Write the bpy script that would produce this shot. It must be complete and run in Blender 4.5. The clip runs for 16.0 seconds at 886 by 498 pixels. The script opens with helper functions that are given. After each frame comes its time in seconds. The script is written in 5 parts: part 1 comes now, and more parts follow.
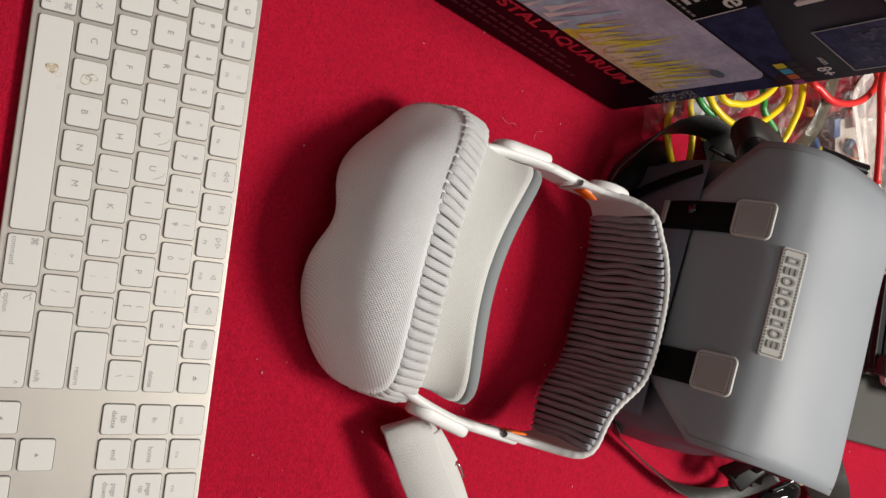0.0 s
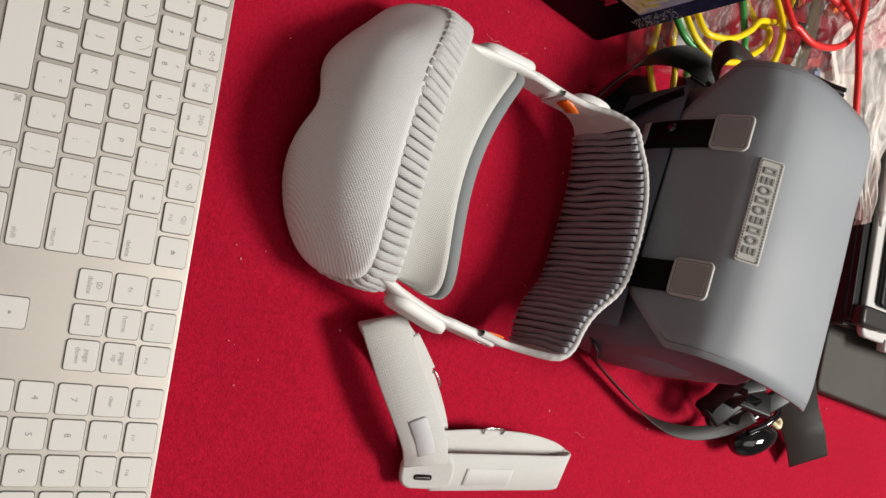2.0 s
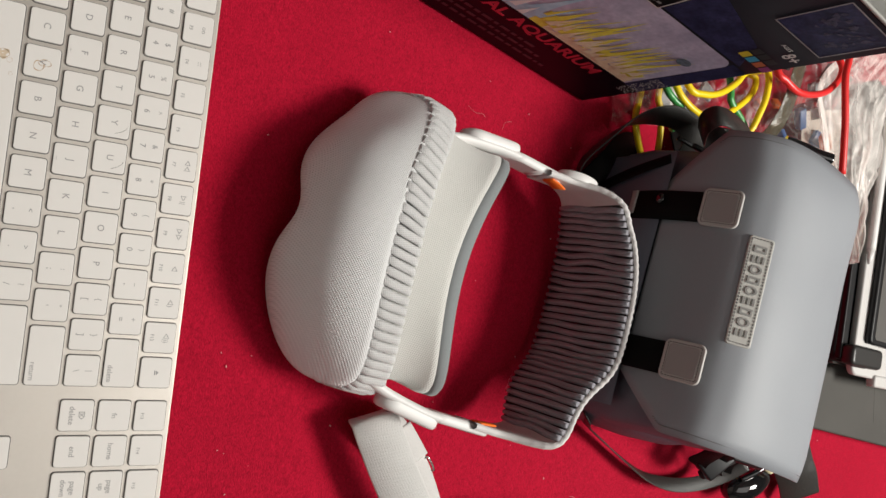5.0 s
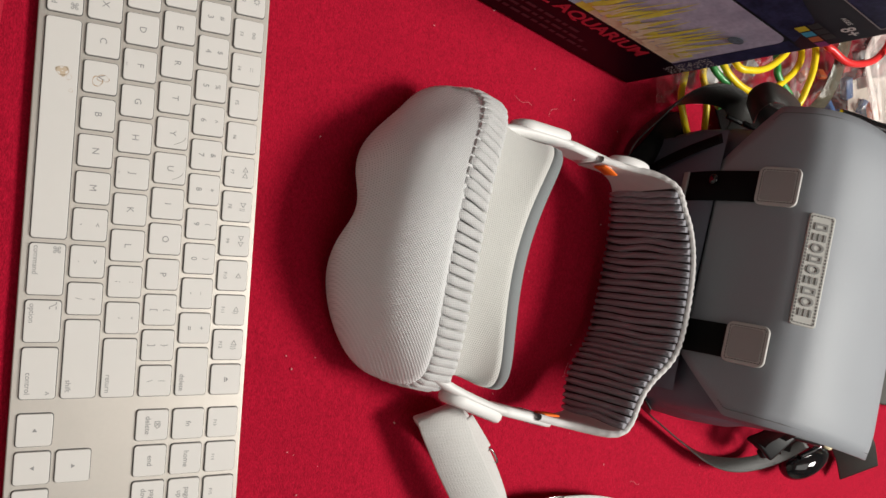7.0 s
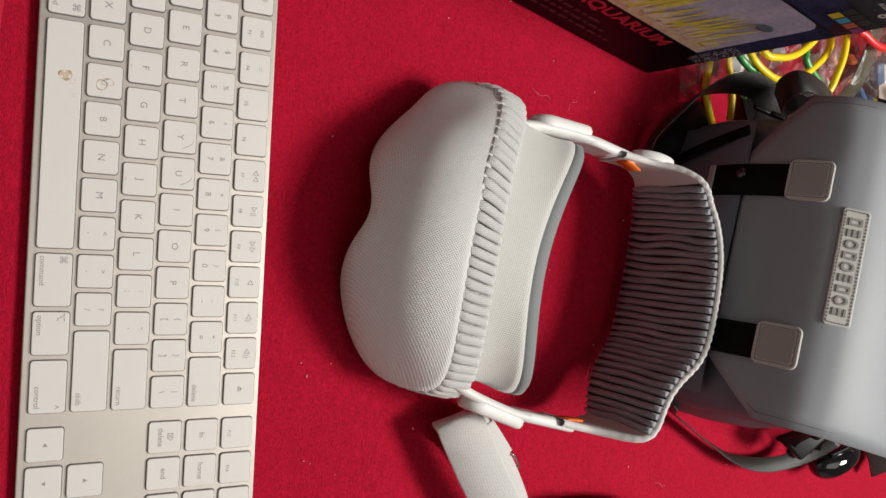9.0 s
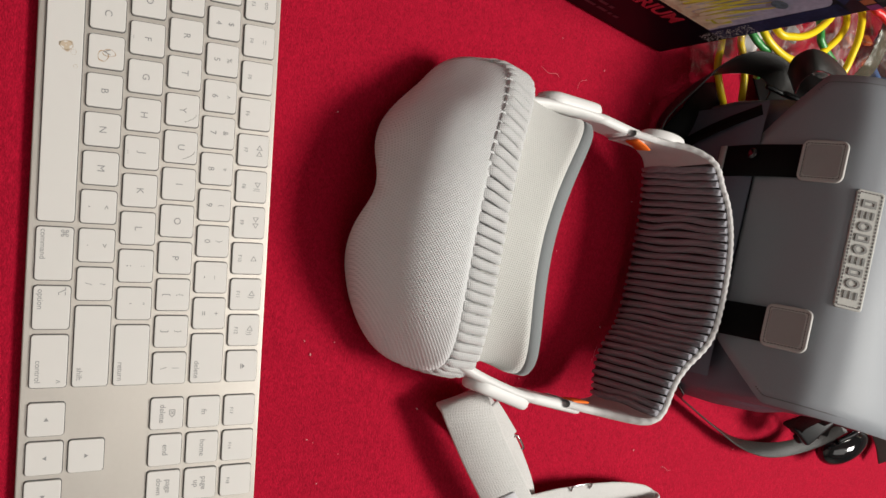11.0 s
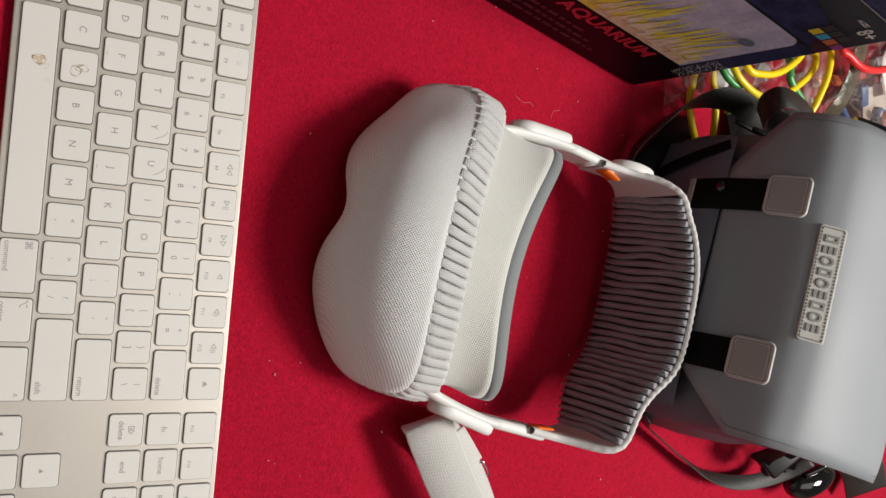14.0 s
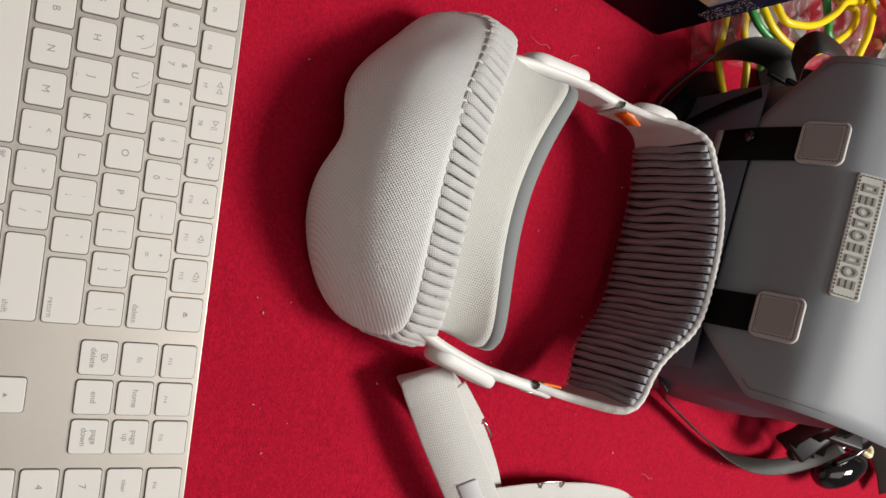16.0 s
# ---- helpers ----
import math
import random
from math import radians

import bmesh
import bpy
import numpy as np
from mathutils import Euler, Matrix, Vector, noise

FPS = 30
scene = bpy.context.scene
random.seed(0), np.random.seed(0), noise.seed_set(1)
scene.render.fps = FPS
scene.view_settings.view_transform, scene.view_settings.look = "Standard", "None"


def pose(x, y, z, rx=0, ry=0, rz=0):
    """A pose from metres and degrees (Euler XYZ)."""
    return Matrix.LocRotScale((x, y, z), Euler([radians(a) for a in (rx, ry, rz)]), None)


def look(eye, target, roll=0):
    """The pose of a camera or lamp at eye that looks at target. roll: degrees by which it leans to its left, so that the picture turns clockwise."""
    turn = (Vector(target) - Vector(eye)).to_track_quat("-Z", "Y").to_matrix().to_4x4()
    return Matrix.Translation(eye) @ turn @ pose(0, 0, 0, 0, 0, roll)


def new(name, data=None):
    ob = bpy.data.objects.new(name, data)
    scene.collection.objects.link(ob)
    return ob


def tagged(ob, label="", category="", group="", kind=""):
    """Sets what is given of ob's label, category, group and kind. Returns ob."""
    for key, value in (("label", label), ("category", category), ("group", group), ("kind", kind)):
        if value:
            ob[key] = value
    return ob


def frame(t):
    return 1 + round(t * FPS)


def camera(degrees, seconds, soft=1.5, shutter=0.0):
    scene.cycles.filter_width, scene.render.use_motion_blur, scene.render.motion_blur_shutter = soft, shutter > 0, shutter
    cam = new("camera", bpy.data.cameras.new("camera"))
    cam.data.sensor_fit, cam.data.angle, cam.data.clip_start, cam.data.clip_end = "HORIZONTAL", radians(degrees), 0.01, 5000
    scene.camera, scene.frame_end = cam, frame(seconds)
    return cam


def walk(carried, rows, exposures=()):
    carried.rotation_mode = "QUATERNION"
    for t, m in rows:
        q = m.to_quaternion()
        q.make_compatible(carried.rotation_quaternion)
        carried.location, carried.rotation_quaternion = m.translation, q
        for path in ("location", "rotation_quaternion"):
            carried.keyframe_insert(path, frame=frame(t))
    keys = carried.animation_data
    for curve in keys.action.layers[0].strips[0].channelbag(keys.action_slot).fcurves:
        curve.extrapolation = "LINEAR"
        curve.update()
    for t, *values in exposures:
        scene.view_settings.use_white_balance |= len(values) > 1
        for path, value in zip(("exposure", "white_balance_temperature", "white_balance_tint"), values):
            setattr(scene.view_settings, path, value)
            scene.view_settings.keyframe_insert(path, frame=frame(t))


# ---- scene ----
cam = camera(61.2, 16.0)
PATH = [
    (0, (0.194, -0.006, 0.445), (0.11, 1.035, -1.26), 93.1),
    (0.5, (0.18, 0.009, 0.472), (0.065, 1.097, -1.202), 92.5),
    (1, (0.243, 0.001, 0.48), (0.105, 1.105, -1.181), 92.3),
    (1.5, (0.252, 0.011, 0.462), (0.103, 1.084, -1.218), 92.1),
    (2, (0.274, 0.008, 0.452), (0.121, 1.066, -1.238), 91.5),
    (2.5, (0.272, 0.0, 0.459), (0.133, 1.066, -1.227), 91.8),
    (3, (0.221, 0.0, 0.497), (0.095, 1.103, -1.167), 92.1),
    (3.5, (0.211, 0.002, 0.492), (0.124, 1.127, -1.16), 93.7),
    (4, (0.212, 0.001, 0.473), (0.142, 1.117, -1.185), 94.4),
    (4.2, (0.202, 0.002, 0.463), (0.118, 1.118, -1.194), 93.7),
    (6.3, (0.196, -0.007, 0.432), (0.151, 1.063, -1.257), 92.6),
    (6.5, (0.195, -0.01, 0.429), (0.157, 1.055, -1.263), 92.7),
    (7, (0.193, -0.017, 0.43), (0.156, 1.036, -1.27), 92.2),
    (7.5, (0.183, -0.021, 0.422), (0.15, 1.023, -1.284), 92.2),
    (8, (0.194, -0.02, 0.42), (0.174, 1.006, -1.297), 92.6),
    (8.5, (0.189, -0.017, 0.415), (0.176, 0.998, -1.308), 92.7),
    (9, (0.184, -0.01, 0.417), (0.184, 1.006, -1.306), 93.2),
    (9.5, (0.189, -0.008, 0.419), (0.199, 1.002, -1.307), 93.6),
    (9.7, (0.191, -0.009, 0.416), (0.224, 1.008, -1.305), 94.8),
    (12, (0.187, -0.005, 0.412), (0.215, 0.996, -1.319), 96.0),
    (12.5, (0.189, -0.007, 0.419), (0.198, 1.01, -1.303), 95.6),
    (13, (0.176, -0.013, 0.427), (0.154, 1.018, -1.286), 94.5),
    (13.5, (0.173, -0.015, 0.431), (0.127, 1.027, -1.276), 93.3),
    (14, (0.19, 0.001, 0.42), (0.152, 1.032, -1.294), 93.4),
    (14.5, (0.192, 0.01, 0.418), (0.166, 1.028, -1.304), 93.6),
    (15, (0.194, 0.013, 0.417), (0.177, 1.015, -1.314), 93.7),
    (15.5, (0.203, 0.018, 0.41), (0.184, 1.0, -1.331), 94.2),
    (16, (0.229, 0.032, 0.403), (0.169, 0.998, -1.348), 93.8),
]
walk(cam, [(t, look(eye, target, roll)) for t, eye, target, roll in PATH])


# ---- world and lamps ----
world = bpy.data.worlds.new("room_light")
scene.world = world
world.use_nodes = True
world.node_tree.nodes["Background"].inputs[0].default_value = (1.0, 0.93, 0.86, 1)
world.node_tree.nodes["Background"].inputs[1].default_value = 0.19


def area_lamp(name, eye, target, size, watts, colour):
    data = bpy.data.lights.new(name, "AREA")
    data.shape, data.size, data.size_y, data.energy, data.color = "RECTANGLE", size[0], size[1], watts, colour
    ob = new(name, data)
    ob.matrix_world = look(eye, target)
    return ob


area_lamp("ceiling_lamp_main", (0.36, 1.27, 1.60), (0.2, 0.3, 0), (0.46, 0.46), 43.5, (0.975, 0.955, 0.895))
# added fill panel, no known lamp: lightens the shade and the box face
area_lamp("fill_panel_wide", (0.38, 0.30, 1.97), (0.20, 0.30, 0), (1.5, 1.5), 10.2, (0.975, 0.96, 0.92))


# ---- materials ----
def material(name, colour, rough=0.6, metal=0.0, vary=0.12, grain=(40.0, 400.0), bump=0.0, bump_scale=600.0,
             sheen=0.0, coat=0.0, second=None, spec=0.5):
    """A surface with two scales of tone and a fine relief, in object space."""
    m = bpy.data.materials.new(name)
    m.use_nodes = True
    n, l = m.node_tree.nodes, m.node_tree.links
    b = n["Principled BSDF"]
    at = n.new("ShaderNodeTexCoord").outputs["Object"]

    def noise_at(scale, detail=4.0):
        t = n.new("ShaderNodeTexNoise")
        t.inputs["Scale"].default_value, t.inputs["Detail"].default_value = scale, detail
        l.new(at, t.inputs["Vector"])
        return t.outputs["Fac"]

    def mixed(fac, a, c):
        x = n.new("ShaderNodeMix")
        x.data_type = "RGBA"
        l.new(fac, x.inputs[0])
        for socket, value in ((x.inputs[6], a), (x.inputs[7], c)):
            if isinstance(value, tuple):
                socket.default_value = (*value, 1)
            else:
                l.new(value, socket)
        return x.outputs[2]

    dark = tuple(c * (1 - vary) for c in colour)
    light = second or tuple(min(1, c * (1 + vary)) for c in colour)
    big = mixed(noise_at(grain[0]), dark, light)
    ramp = n.new("ShaderNodeMapRange")
    ramp.inputs[1].default_value, ramp.inputs[2].default_value = 0.3, 0.7
    ramp.inputs[3].default_value, ramp.inputs[4].default_value = 0.0, 0.35
    l.new(noise_at(grain[1], 2.0), ramp.inputs[0])
    l.new(mixed(ramp.outputs[0], big, dark), b.inputs["Base Color"])
    b.inputs["Roughness"].default_value, b.inputs["Metallic"].default_value = rough, metal
    b.inputs["Sheen Weight"].default_value, b.inputs["Coat Weight"].default_value = sheen, coat
    b.inputs["Specular IOR Level"].default_value = spec
    if bump:
        r = n.new("ShaderNodeBump")
        r.inputs["Strength"].default_value, r.inputs["Distance"].default_value = bump, 0.0006
        l.new(noise_at(bump_scale, 3.0), r.inputs["Height"])
        l.new(r.outputs[0], b.inputs["Normal"])
    return m


def knit(name, colour, pitch, rough=0.9, depth=0.0005, turn=45.0, contrast=0.25):
    """Woven cloth: two crossing sets of yarns, as relief and a slight change of tone."""
    m = material(name, colour, rough, sheen=0.25, vary=0.06, spec=0.2)
    n, l = m.node_tree.nodes, m.node_tree.links
    b = n["Principled BSDF"]
    at = n.new("ShaderNodeTexCoord").outputs["Object"]
    mul = None
    for angle in (turn, turn + 90):
        p = n.new("ShaderNodeMapping")
        p.inputs["Rotation"].default_value = (radians(90), radians(angle), 0)
        w = n.new("ShaderNodeTexWave")
        w.inputs["Scale"].default_value = 0.314 / pitch
        l.new(at, p.inputs["Vector"])
        l.new(p.outputs[0], w.inputs["Vector"])
        if mul is None:
            mul = w.outputs["Fac"]
        else:
            x = n.new("ShaderNodeMath")
            x.operation = "MAXIMUM"
            l.new(mul, x.inputs[0])
            l.new(w.outputs["Fac"], x.inputs[1])
            mul = x.outputs[0]
    r = n.new("ShaderNodeBump")
    r.inputs["Strength"].default_value, r.inputs["Distance"].default_value = 0.8, depth
    l.new(mul, r.inputs["Height"])
    l.new(r.outputs[0], b.inputs["Normal"])
    old = b.inputs["Base Color"].links[0].from_socket
    x = n.new("ShaderNodeMix")
    x.data_type = "RGBA"
    x.blend_type = "MULTIPLY"
    x.inputs[0].default_value = contrast
    l.new(old, x.inputs[6])
    l.new(mul, x.inputs[7])
    l.new(x.outputs[2], b.inputs["Base Color"])
    return m


def felt(name, colour):
    """Pressed fibre cloth: brushed patches, short fibres and pills, as tone and relief."""
    m = material(name, colour, 0.95, vary=0.14, grain=(14, 700), sheen=0.05, spec=0.08)
    n, l = m.node_tree.nodes, m.node_tree.links
    b = n["Principled BSDF"]
    at = n.new("ShaderNodeTexCoord").outputs["Object"]
    tone = b.inputs["Base Color"].links[0].from_socket
    height = None
    for scale, turn, stretch, low, high, dark in ((1500.0, 25, 0.5, 0.36, 0.64, 0.84), (1500.0, -50, 0.5, 0.36, 0.64, 0.84), (520.0, 10, 0.8, 0.35, 0.62, 0.92)):
        p = n.new("ShaderNodeMapping")
        p.inputs["Rotation"].default_value = (0, 0, radians(turn))
        p.inputs["Scale"].default_value = (stretch, 1.0, 1.0)
        l.new(at, p.inputs["Vector"])
        t = n.new("ShaderNodeTexNoise")
        t.inputs["Scale"].default_value, t.inputs["Detail"].default_value = scale, 2.0
        l.new(p.outputs[0], t.inputs["Vector"])
        r = n.new("ShaderNodeMapRange")
        for k, v in enumerate((low, high, dark, 1.12)):
            r.inputs[k + 1].default_value = v
        l.new(t.outputs["Fac"], r.inputs[0])
        x = n.new("ShaderNodeVectorMath")
        x.operation = "SCALE"
        l.new(tone, x.inputs[0])
        l.new(r.outputs[0], x.inputs["Scale"])
        tone = x.outputs[0]
        if height is None:
            height = r.outputs[0]
        else:
            a = n.new("ShaderNodeMath")
            l.new(height, a.inputs[0])
            l.new(r.outputs[0], a.inputs[1])
            height = a.outputs[0]
    l.new(tone, b.inputs["Base Color"])
    r = n.new("ShaderNodeBump")
    r.inputs["Strength"].default_value, r.inputs["Distance"].default_value = 0.8, 0.0005
    l.new(height, r.inputs["Height"])
    l.new(r.outputs[0], b.inputs["Normal"])
    return m


def clear(name, tint, rough=0.08, alpha=0.3, scale=70.0, haze=0.55, turn=0.0, stretch=0.35, soft_edge=0.045):
    """Thin clear plastic film, whitened along its creases."""
    m = bpy.data.materials.new(name)
    m.use_nodes = True
    n, l = m.node_tree.nodes, m.node_tree.links
    b = n["Principled BSDF"]
    b.inputs["Base Color"].default_value = (*tint, 1)
    b.inputs["Roughness"].default_value = rough
    b.inputs["Alpha"].default_value = alpha
    t = n.new("ShaderNodeTexNoise")
    t.inputs["Scale"].default_value, t.inputs["Detail"].default_value = 55.0, 5.0
    l.new(n.new("ShaderNodeTexCoord").outputs["Object"], t.inputs["Vector"])
    r = n.new("ShaderNodeBump")
    r.inputs["Strength"].default_value, r.inputs["Distance"].default_value = 1.0, 0.006
    l.new(t.outputs["Fac"], r.inputs["Height"])
    l.new(r.outputs[0], b.inputs["Normal"])
    p = n.new("ShaderNodeMapping")
    p.inputs["Rotation"].default_value = (0, 0, radians(turn))
    p.inputs["Scale"].default_value = (stretch, 1.0, 0.6)
    l.new(n.new("ShaderNodeTexCoord").outputs["Object"], p.inputs["Vector"])
    c = n.new("ShaderNodeTexNoise")
    c.inputs["Scale"].default_value, c.inputs["Detail"].default_value, c.inputs["Distortion"].default_value = scale, 3.0, 0.8
    l.new(p.outputs[0], c.inputs["Vector"])
    off = n.new("ShaderNodeMath")
    off.operation = "SUBTRACT"
    off.inputs[1].default_value = 0.5
    l.new(c.outputs["Fac"], off.inputs[0])
    size = n.new("ShaderNodeMath")
    size.operation = "ABSOLUTE"
    l.new(off.outputs[0], size.inputs[0])
    g = n.new("ShaderNodeMapRange")
    g.inputs[1].default_value, g.inputs[2].default_value = 0.0, soft_edge
    g.inputs[3].default_value, g.inputs[4].default_value = haze, alpha
    l.new(size.outputs[0], g.inputs[0])
    l.new(g.outputs[0], b.inputs["Alpha"])
    return m


M_CLOTH = felt("red_felt", (0.375, 0.0056, 0.0255))
M_ALU = material("bead_blasted_aluminium", (0.53, 0.495, 0.45), 0.46, 0.75, 0.05, bump=0.1, bump_scale=3000)
M_KEY = material("white_keycap_plastic", (0.66, 0.635, 0.605), 0.5, vary=0.03, grain=(30, 200))
M_LEGEND = material("grey_print", (0.27, 0.265, 0.265), 0.6, vary=0.05)
M_STAIN = material("brown_stain", (0.46, 0.33, 0.22), 0.5, vary=0.3, grain=(200, 900))
M_COVER = knit("white_knit_cover", (0.79, 0.79, 0.79), 0.0011, contrast=0.22)
M_RIB = knit("ribbed_elastic", (0.68, 0.675, 0.67), 0.0011, turn=20.0, contrast=0.3)
M_COVER.node_tree.nodes["Principled BSDF"].inputs["Sheen Weight"].default_value = 0.7
M_SEAL = knit("grey_knit_seal", (0.68, 0.675, 0.64), 0.0012, turn=0.0, depth=0.00035, contrast=0.20)
M_CUSHION = material("grey_foam_cushion", (0.20, 0.215, 0.22), 0.85, vary=0.08, bump=0.3, bump_scale=2000, sheen=0.2)
M_WHITE = material("white_plastic", (0.70, 0.69, 0.675), 0.5, vary=0.02)
M_BANDIN = knit("grey_mauve_knit", (0.37, 0.362, 0.40), 0.0010, turn=0.0, contrast=0.3)
M_BANDBACK = material("groove_shade_backing", (0.030, 0.028, 0.030), 0.95, vary=0.1)
M_BANDOUT = material("white_knit_band", (0.62, 0.60, 0.59), 0.9, vary=0.1, grain=(80, 1500), bump=0.7, bump_scale=1800, sheen=0.2, spec=0.2)
M_ORANGE = material("orange_tab", (0.85, 0.16, 0.01), 0.6, vary=0.08)
M_STEEL = material("polished_steel", (0.55, 0.54, 0.53), 0.18, 1.0, 0.05)
M_STRAP = knit("white_woven_strap", (0.72, 0.71, 0.69), 0.0009, turn=0.0, depth=0.0004, contrast=0.22)
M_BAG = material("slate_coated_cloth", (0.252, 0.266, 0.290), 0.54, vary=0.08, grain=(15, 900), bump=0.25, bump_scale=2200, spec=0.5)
# the flap's cloth again, darkened in colour for the sides turned from the lamp
M_BAGSHADE = material("shaded_slate_cloth", (0.100, 0.108, 0.138), 0.50, vary=0.1, grain=(20, 900), bump=0.25, bump_scale=2200)
M_LEATHER = material("grey_leatherette", (0.33, 0.31, 0.30), 0.5, vary=0.06, bump=0.3, bump_scale=1800)
M_EDGE = material("pale_leather_edge", (0.47, 0.45, 0.43), 0.5, vary=0.05, bump=0.2, bump_scale=1800)
M_BADGE = material("embossed_silver_badge", (0.50, 0.49, 0.46), 0.45, vary=0.08, bump=0.2, bump_scale=1500)
M_MARK = material("worn_raised_mark", (0.27, 0.265, 0.255), 0.40, vary=0.35, grain=(300, 900))
M_THREAD = material("dark_thread", (0.10, 0.09, 0.09), 0.8)
M_WEB = material("black_webbing", (0.006, 0.0055, 0.0055), 0.5, vary=0.2, grain=(60, 1200), bump=0.4, bump_scale=1600, spec=0.06)
M_BLACK = material("black_plastic", (0.009, 0.009, 0.010), 0.42, vary=0.1, spec=0.3)
M_GLOSS = material("gloss_black", (0.008, 0.008, 0.009), 0.05, vary=0.1, coat=0.6)
M_CARD = material("black_printed_card", (0.010, 0.009, 0.012), 0.4, vary=0.2, grain=(30, 300), spec=0.06)
M_CARDIN = material("grey_card_inside", (0.29, 0.285, 0.265), 0.8, vary=0.08, grain=(25, 400))
M_GREYCASE = material("grey_folio_cover", (0.062, 0.058, 0.052), 0.78, vary=0.22, grain=(22, 700), bump=0.3, bump_scale=2200)
M_SCREEN = material("dark_screen_glass", (0.075, 0.070, 0.064), 0.62, vary=0.04, grain=(6, 60))
M_PAPER = material("white_tablet_back", (0.52, 0.505, 0.49), 0.5, vary=0.03)
M_FLOOR = material("room_floor", (0.25, 0.2, 0.16), 0.6)
M_WALL = material("room_paint", (0.72, 0.70, 0.66), 0.9, vary=0.04, grain=(1.5, 30))
M_FILM = clear("clear_plastic_film", (0.97, 0.93, 0.90), 0.08, 0.09, 90, 0.28)


def tint(name, colour, rough=0.45):
    return material(name, colour, rough, vary=0.08)


# ---- mesh helpers ----
def part(name, bm, mat, parent=None, label="", smooth=True):
    me = bpy.data.meshes.new(name)
    bmesh.ops.recalc_face_normals(bm, faces=bm.faces)
    bm.to_mesh(me)
    bm.free()
    for p in me.polygons:
        p.use_smooth = smooth and p.loop_total <= 8
    me.materials.append(mat)
    ob = new(name, me)
    ob.parent = parent
    if label:
        ob["label"] = label
    return ob


def empty(name, m, label, category, group=""):
    ob = new(name)
    ob.empty_display_size = 0.02
    ob.matrix_world = m
    return tagged(ob, label, category, group)


def block(size, at=(0, 0, 0), bevel=0.0, segments=2, m=None, flat=False):
    """A box of that size about at; bevel rounds all its edges, or with flat only the upright ones."""
    bm = bmesh.new()
    bmesh.ops.create_cube(bm, size=1)
    bmesh.ops.scale(bm, vec=size, verts=bm.verts)
    if bevel:
        edges = [e for e in bm.edges if not flat or abs((e.verts[0].co - e.verts[1].co).normalized().z) > 0.9]
        bmesh.ops.bevel(bm, geom=edges, offset=bevel, segments=segments, affect="EDGES", profile=0.5)
    bmesh.ops.translate(bm, vec=at, verts=bm.verts)
    if m is not None:
        bmesh.ops.transform(bm, matrix=m, verts=bm.verts)
    return bm


def rounded_slab(w, d, h, r, soft, at=(0, 0, 0)):
    """A slab with rounded corners and softened rims."""
    bm = block((w, d, h), (0, 0, 0), r, 6, flat=True)
    rim = [e for e in bm.edges if len(e.link_faces) == 2 and abs(e.verts[0].co.z - e.verts[1].co.z) < 1e-6
           and any(abs(f.normal.z) > 0.9 for f in e.link_faces)]
    bmesh.ops.bevel(bm, geom=rim, offset=soft, segments=2, affect="EDGES", profile=0.5)
    bmesh.ops.translate(bm, vec=at, verts=bm.verts)
    return bm


def grid(rows, closed=False, caps=False):
    """A sheet through rows of points; closed joins each row's ends."""
    bm = bmesh.new()
    vs = [[bm.verts.new(p) for p in row] for row in rows]
    k = len(rows[0])
    for a, b in zip(vs, vs[1:]):
        for i in range(k if closed else k - 1):
            j = (i + 1) % k
            bm.faces.new((a[i], a[j], b[j], b[i]))
    if caps:
        bm.faces.new(vs[0])
        bm.faces.new(vs[-1])
    return bm


def smooth_path(points, steps=8):
    """Catmull-Rom through the points."""
    p = [Vector(q) for q in points]
    p = [2 * p[0] - p[1], *p, 2 * p[-1] - p[-2]]
    out = []
    for a, b, c, d in zip(p, p[1:], p[2:], p[3:]):
        for i in range(steps):
            t = i / steps
            out.append(0.5 * (2 * b + (c - a) * t + (2 * a - 5 * b + 4 * c - d) * t * t + (3 * b - a - 3 * c + d) * t ** 3))
    return out + [p[-2]]


def tube(points, radius, sides=10, steps=8):
    path = smooth_path(points, steps)
    rows, side = [], None
    for i, p in enumerate(path):
        way = (path[min(i + 1, len(path) - 1)] - path[max(i - 1, 0)]).normalized()
        if side is None:
            side = way.cross(Vector((0.3, 0.2, 1))).normalized()
        side = (side - way * side.dot(way)).normalized()
        up = way.cross(side)
        rows.append([p + radius * (math.cos(a) * side + math.sin(a) * up) for a in (2 * math.pi * k / sides for k in range(sides))])
    return grid(rows, True, True)


def ribbon(points, across, width, thick, steps=8):
    """A strap along points; across gives the direction of its width at each point."""
    path, side = smooth_path(points, steps), smooth_path(across, steps)
    rows = []
    for i, p in enumerate(path):
        way = (path[min(i + 1, len(path) - 1)] - path[max(i - 1, 0)]).normalized()
        s = side[i].normalized()
        s = (s - way * s.dot(way)).normalized()
        up = way.cross(s)
        w, h = width / 2, thick / 2
        e = h * 0.7
        rows.append([p + a * s + c * up for a, c in ((-w, -h + e), (-w + e, -h), (w - e, -h), (w, -h + e), (w, h - e), (w - e, h), (-w + e, h), (-w, h - e))])
    return grid(rows, True, True)


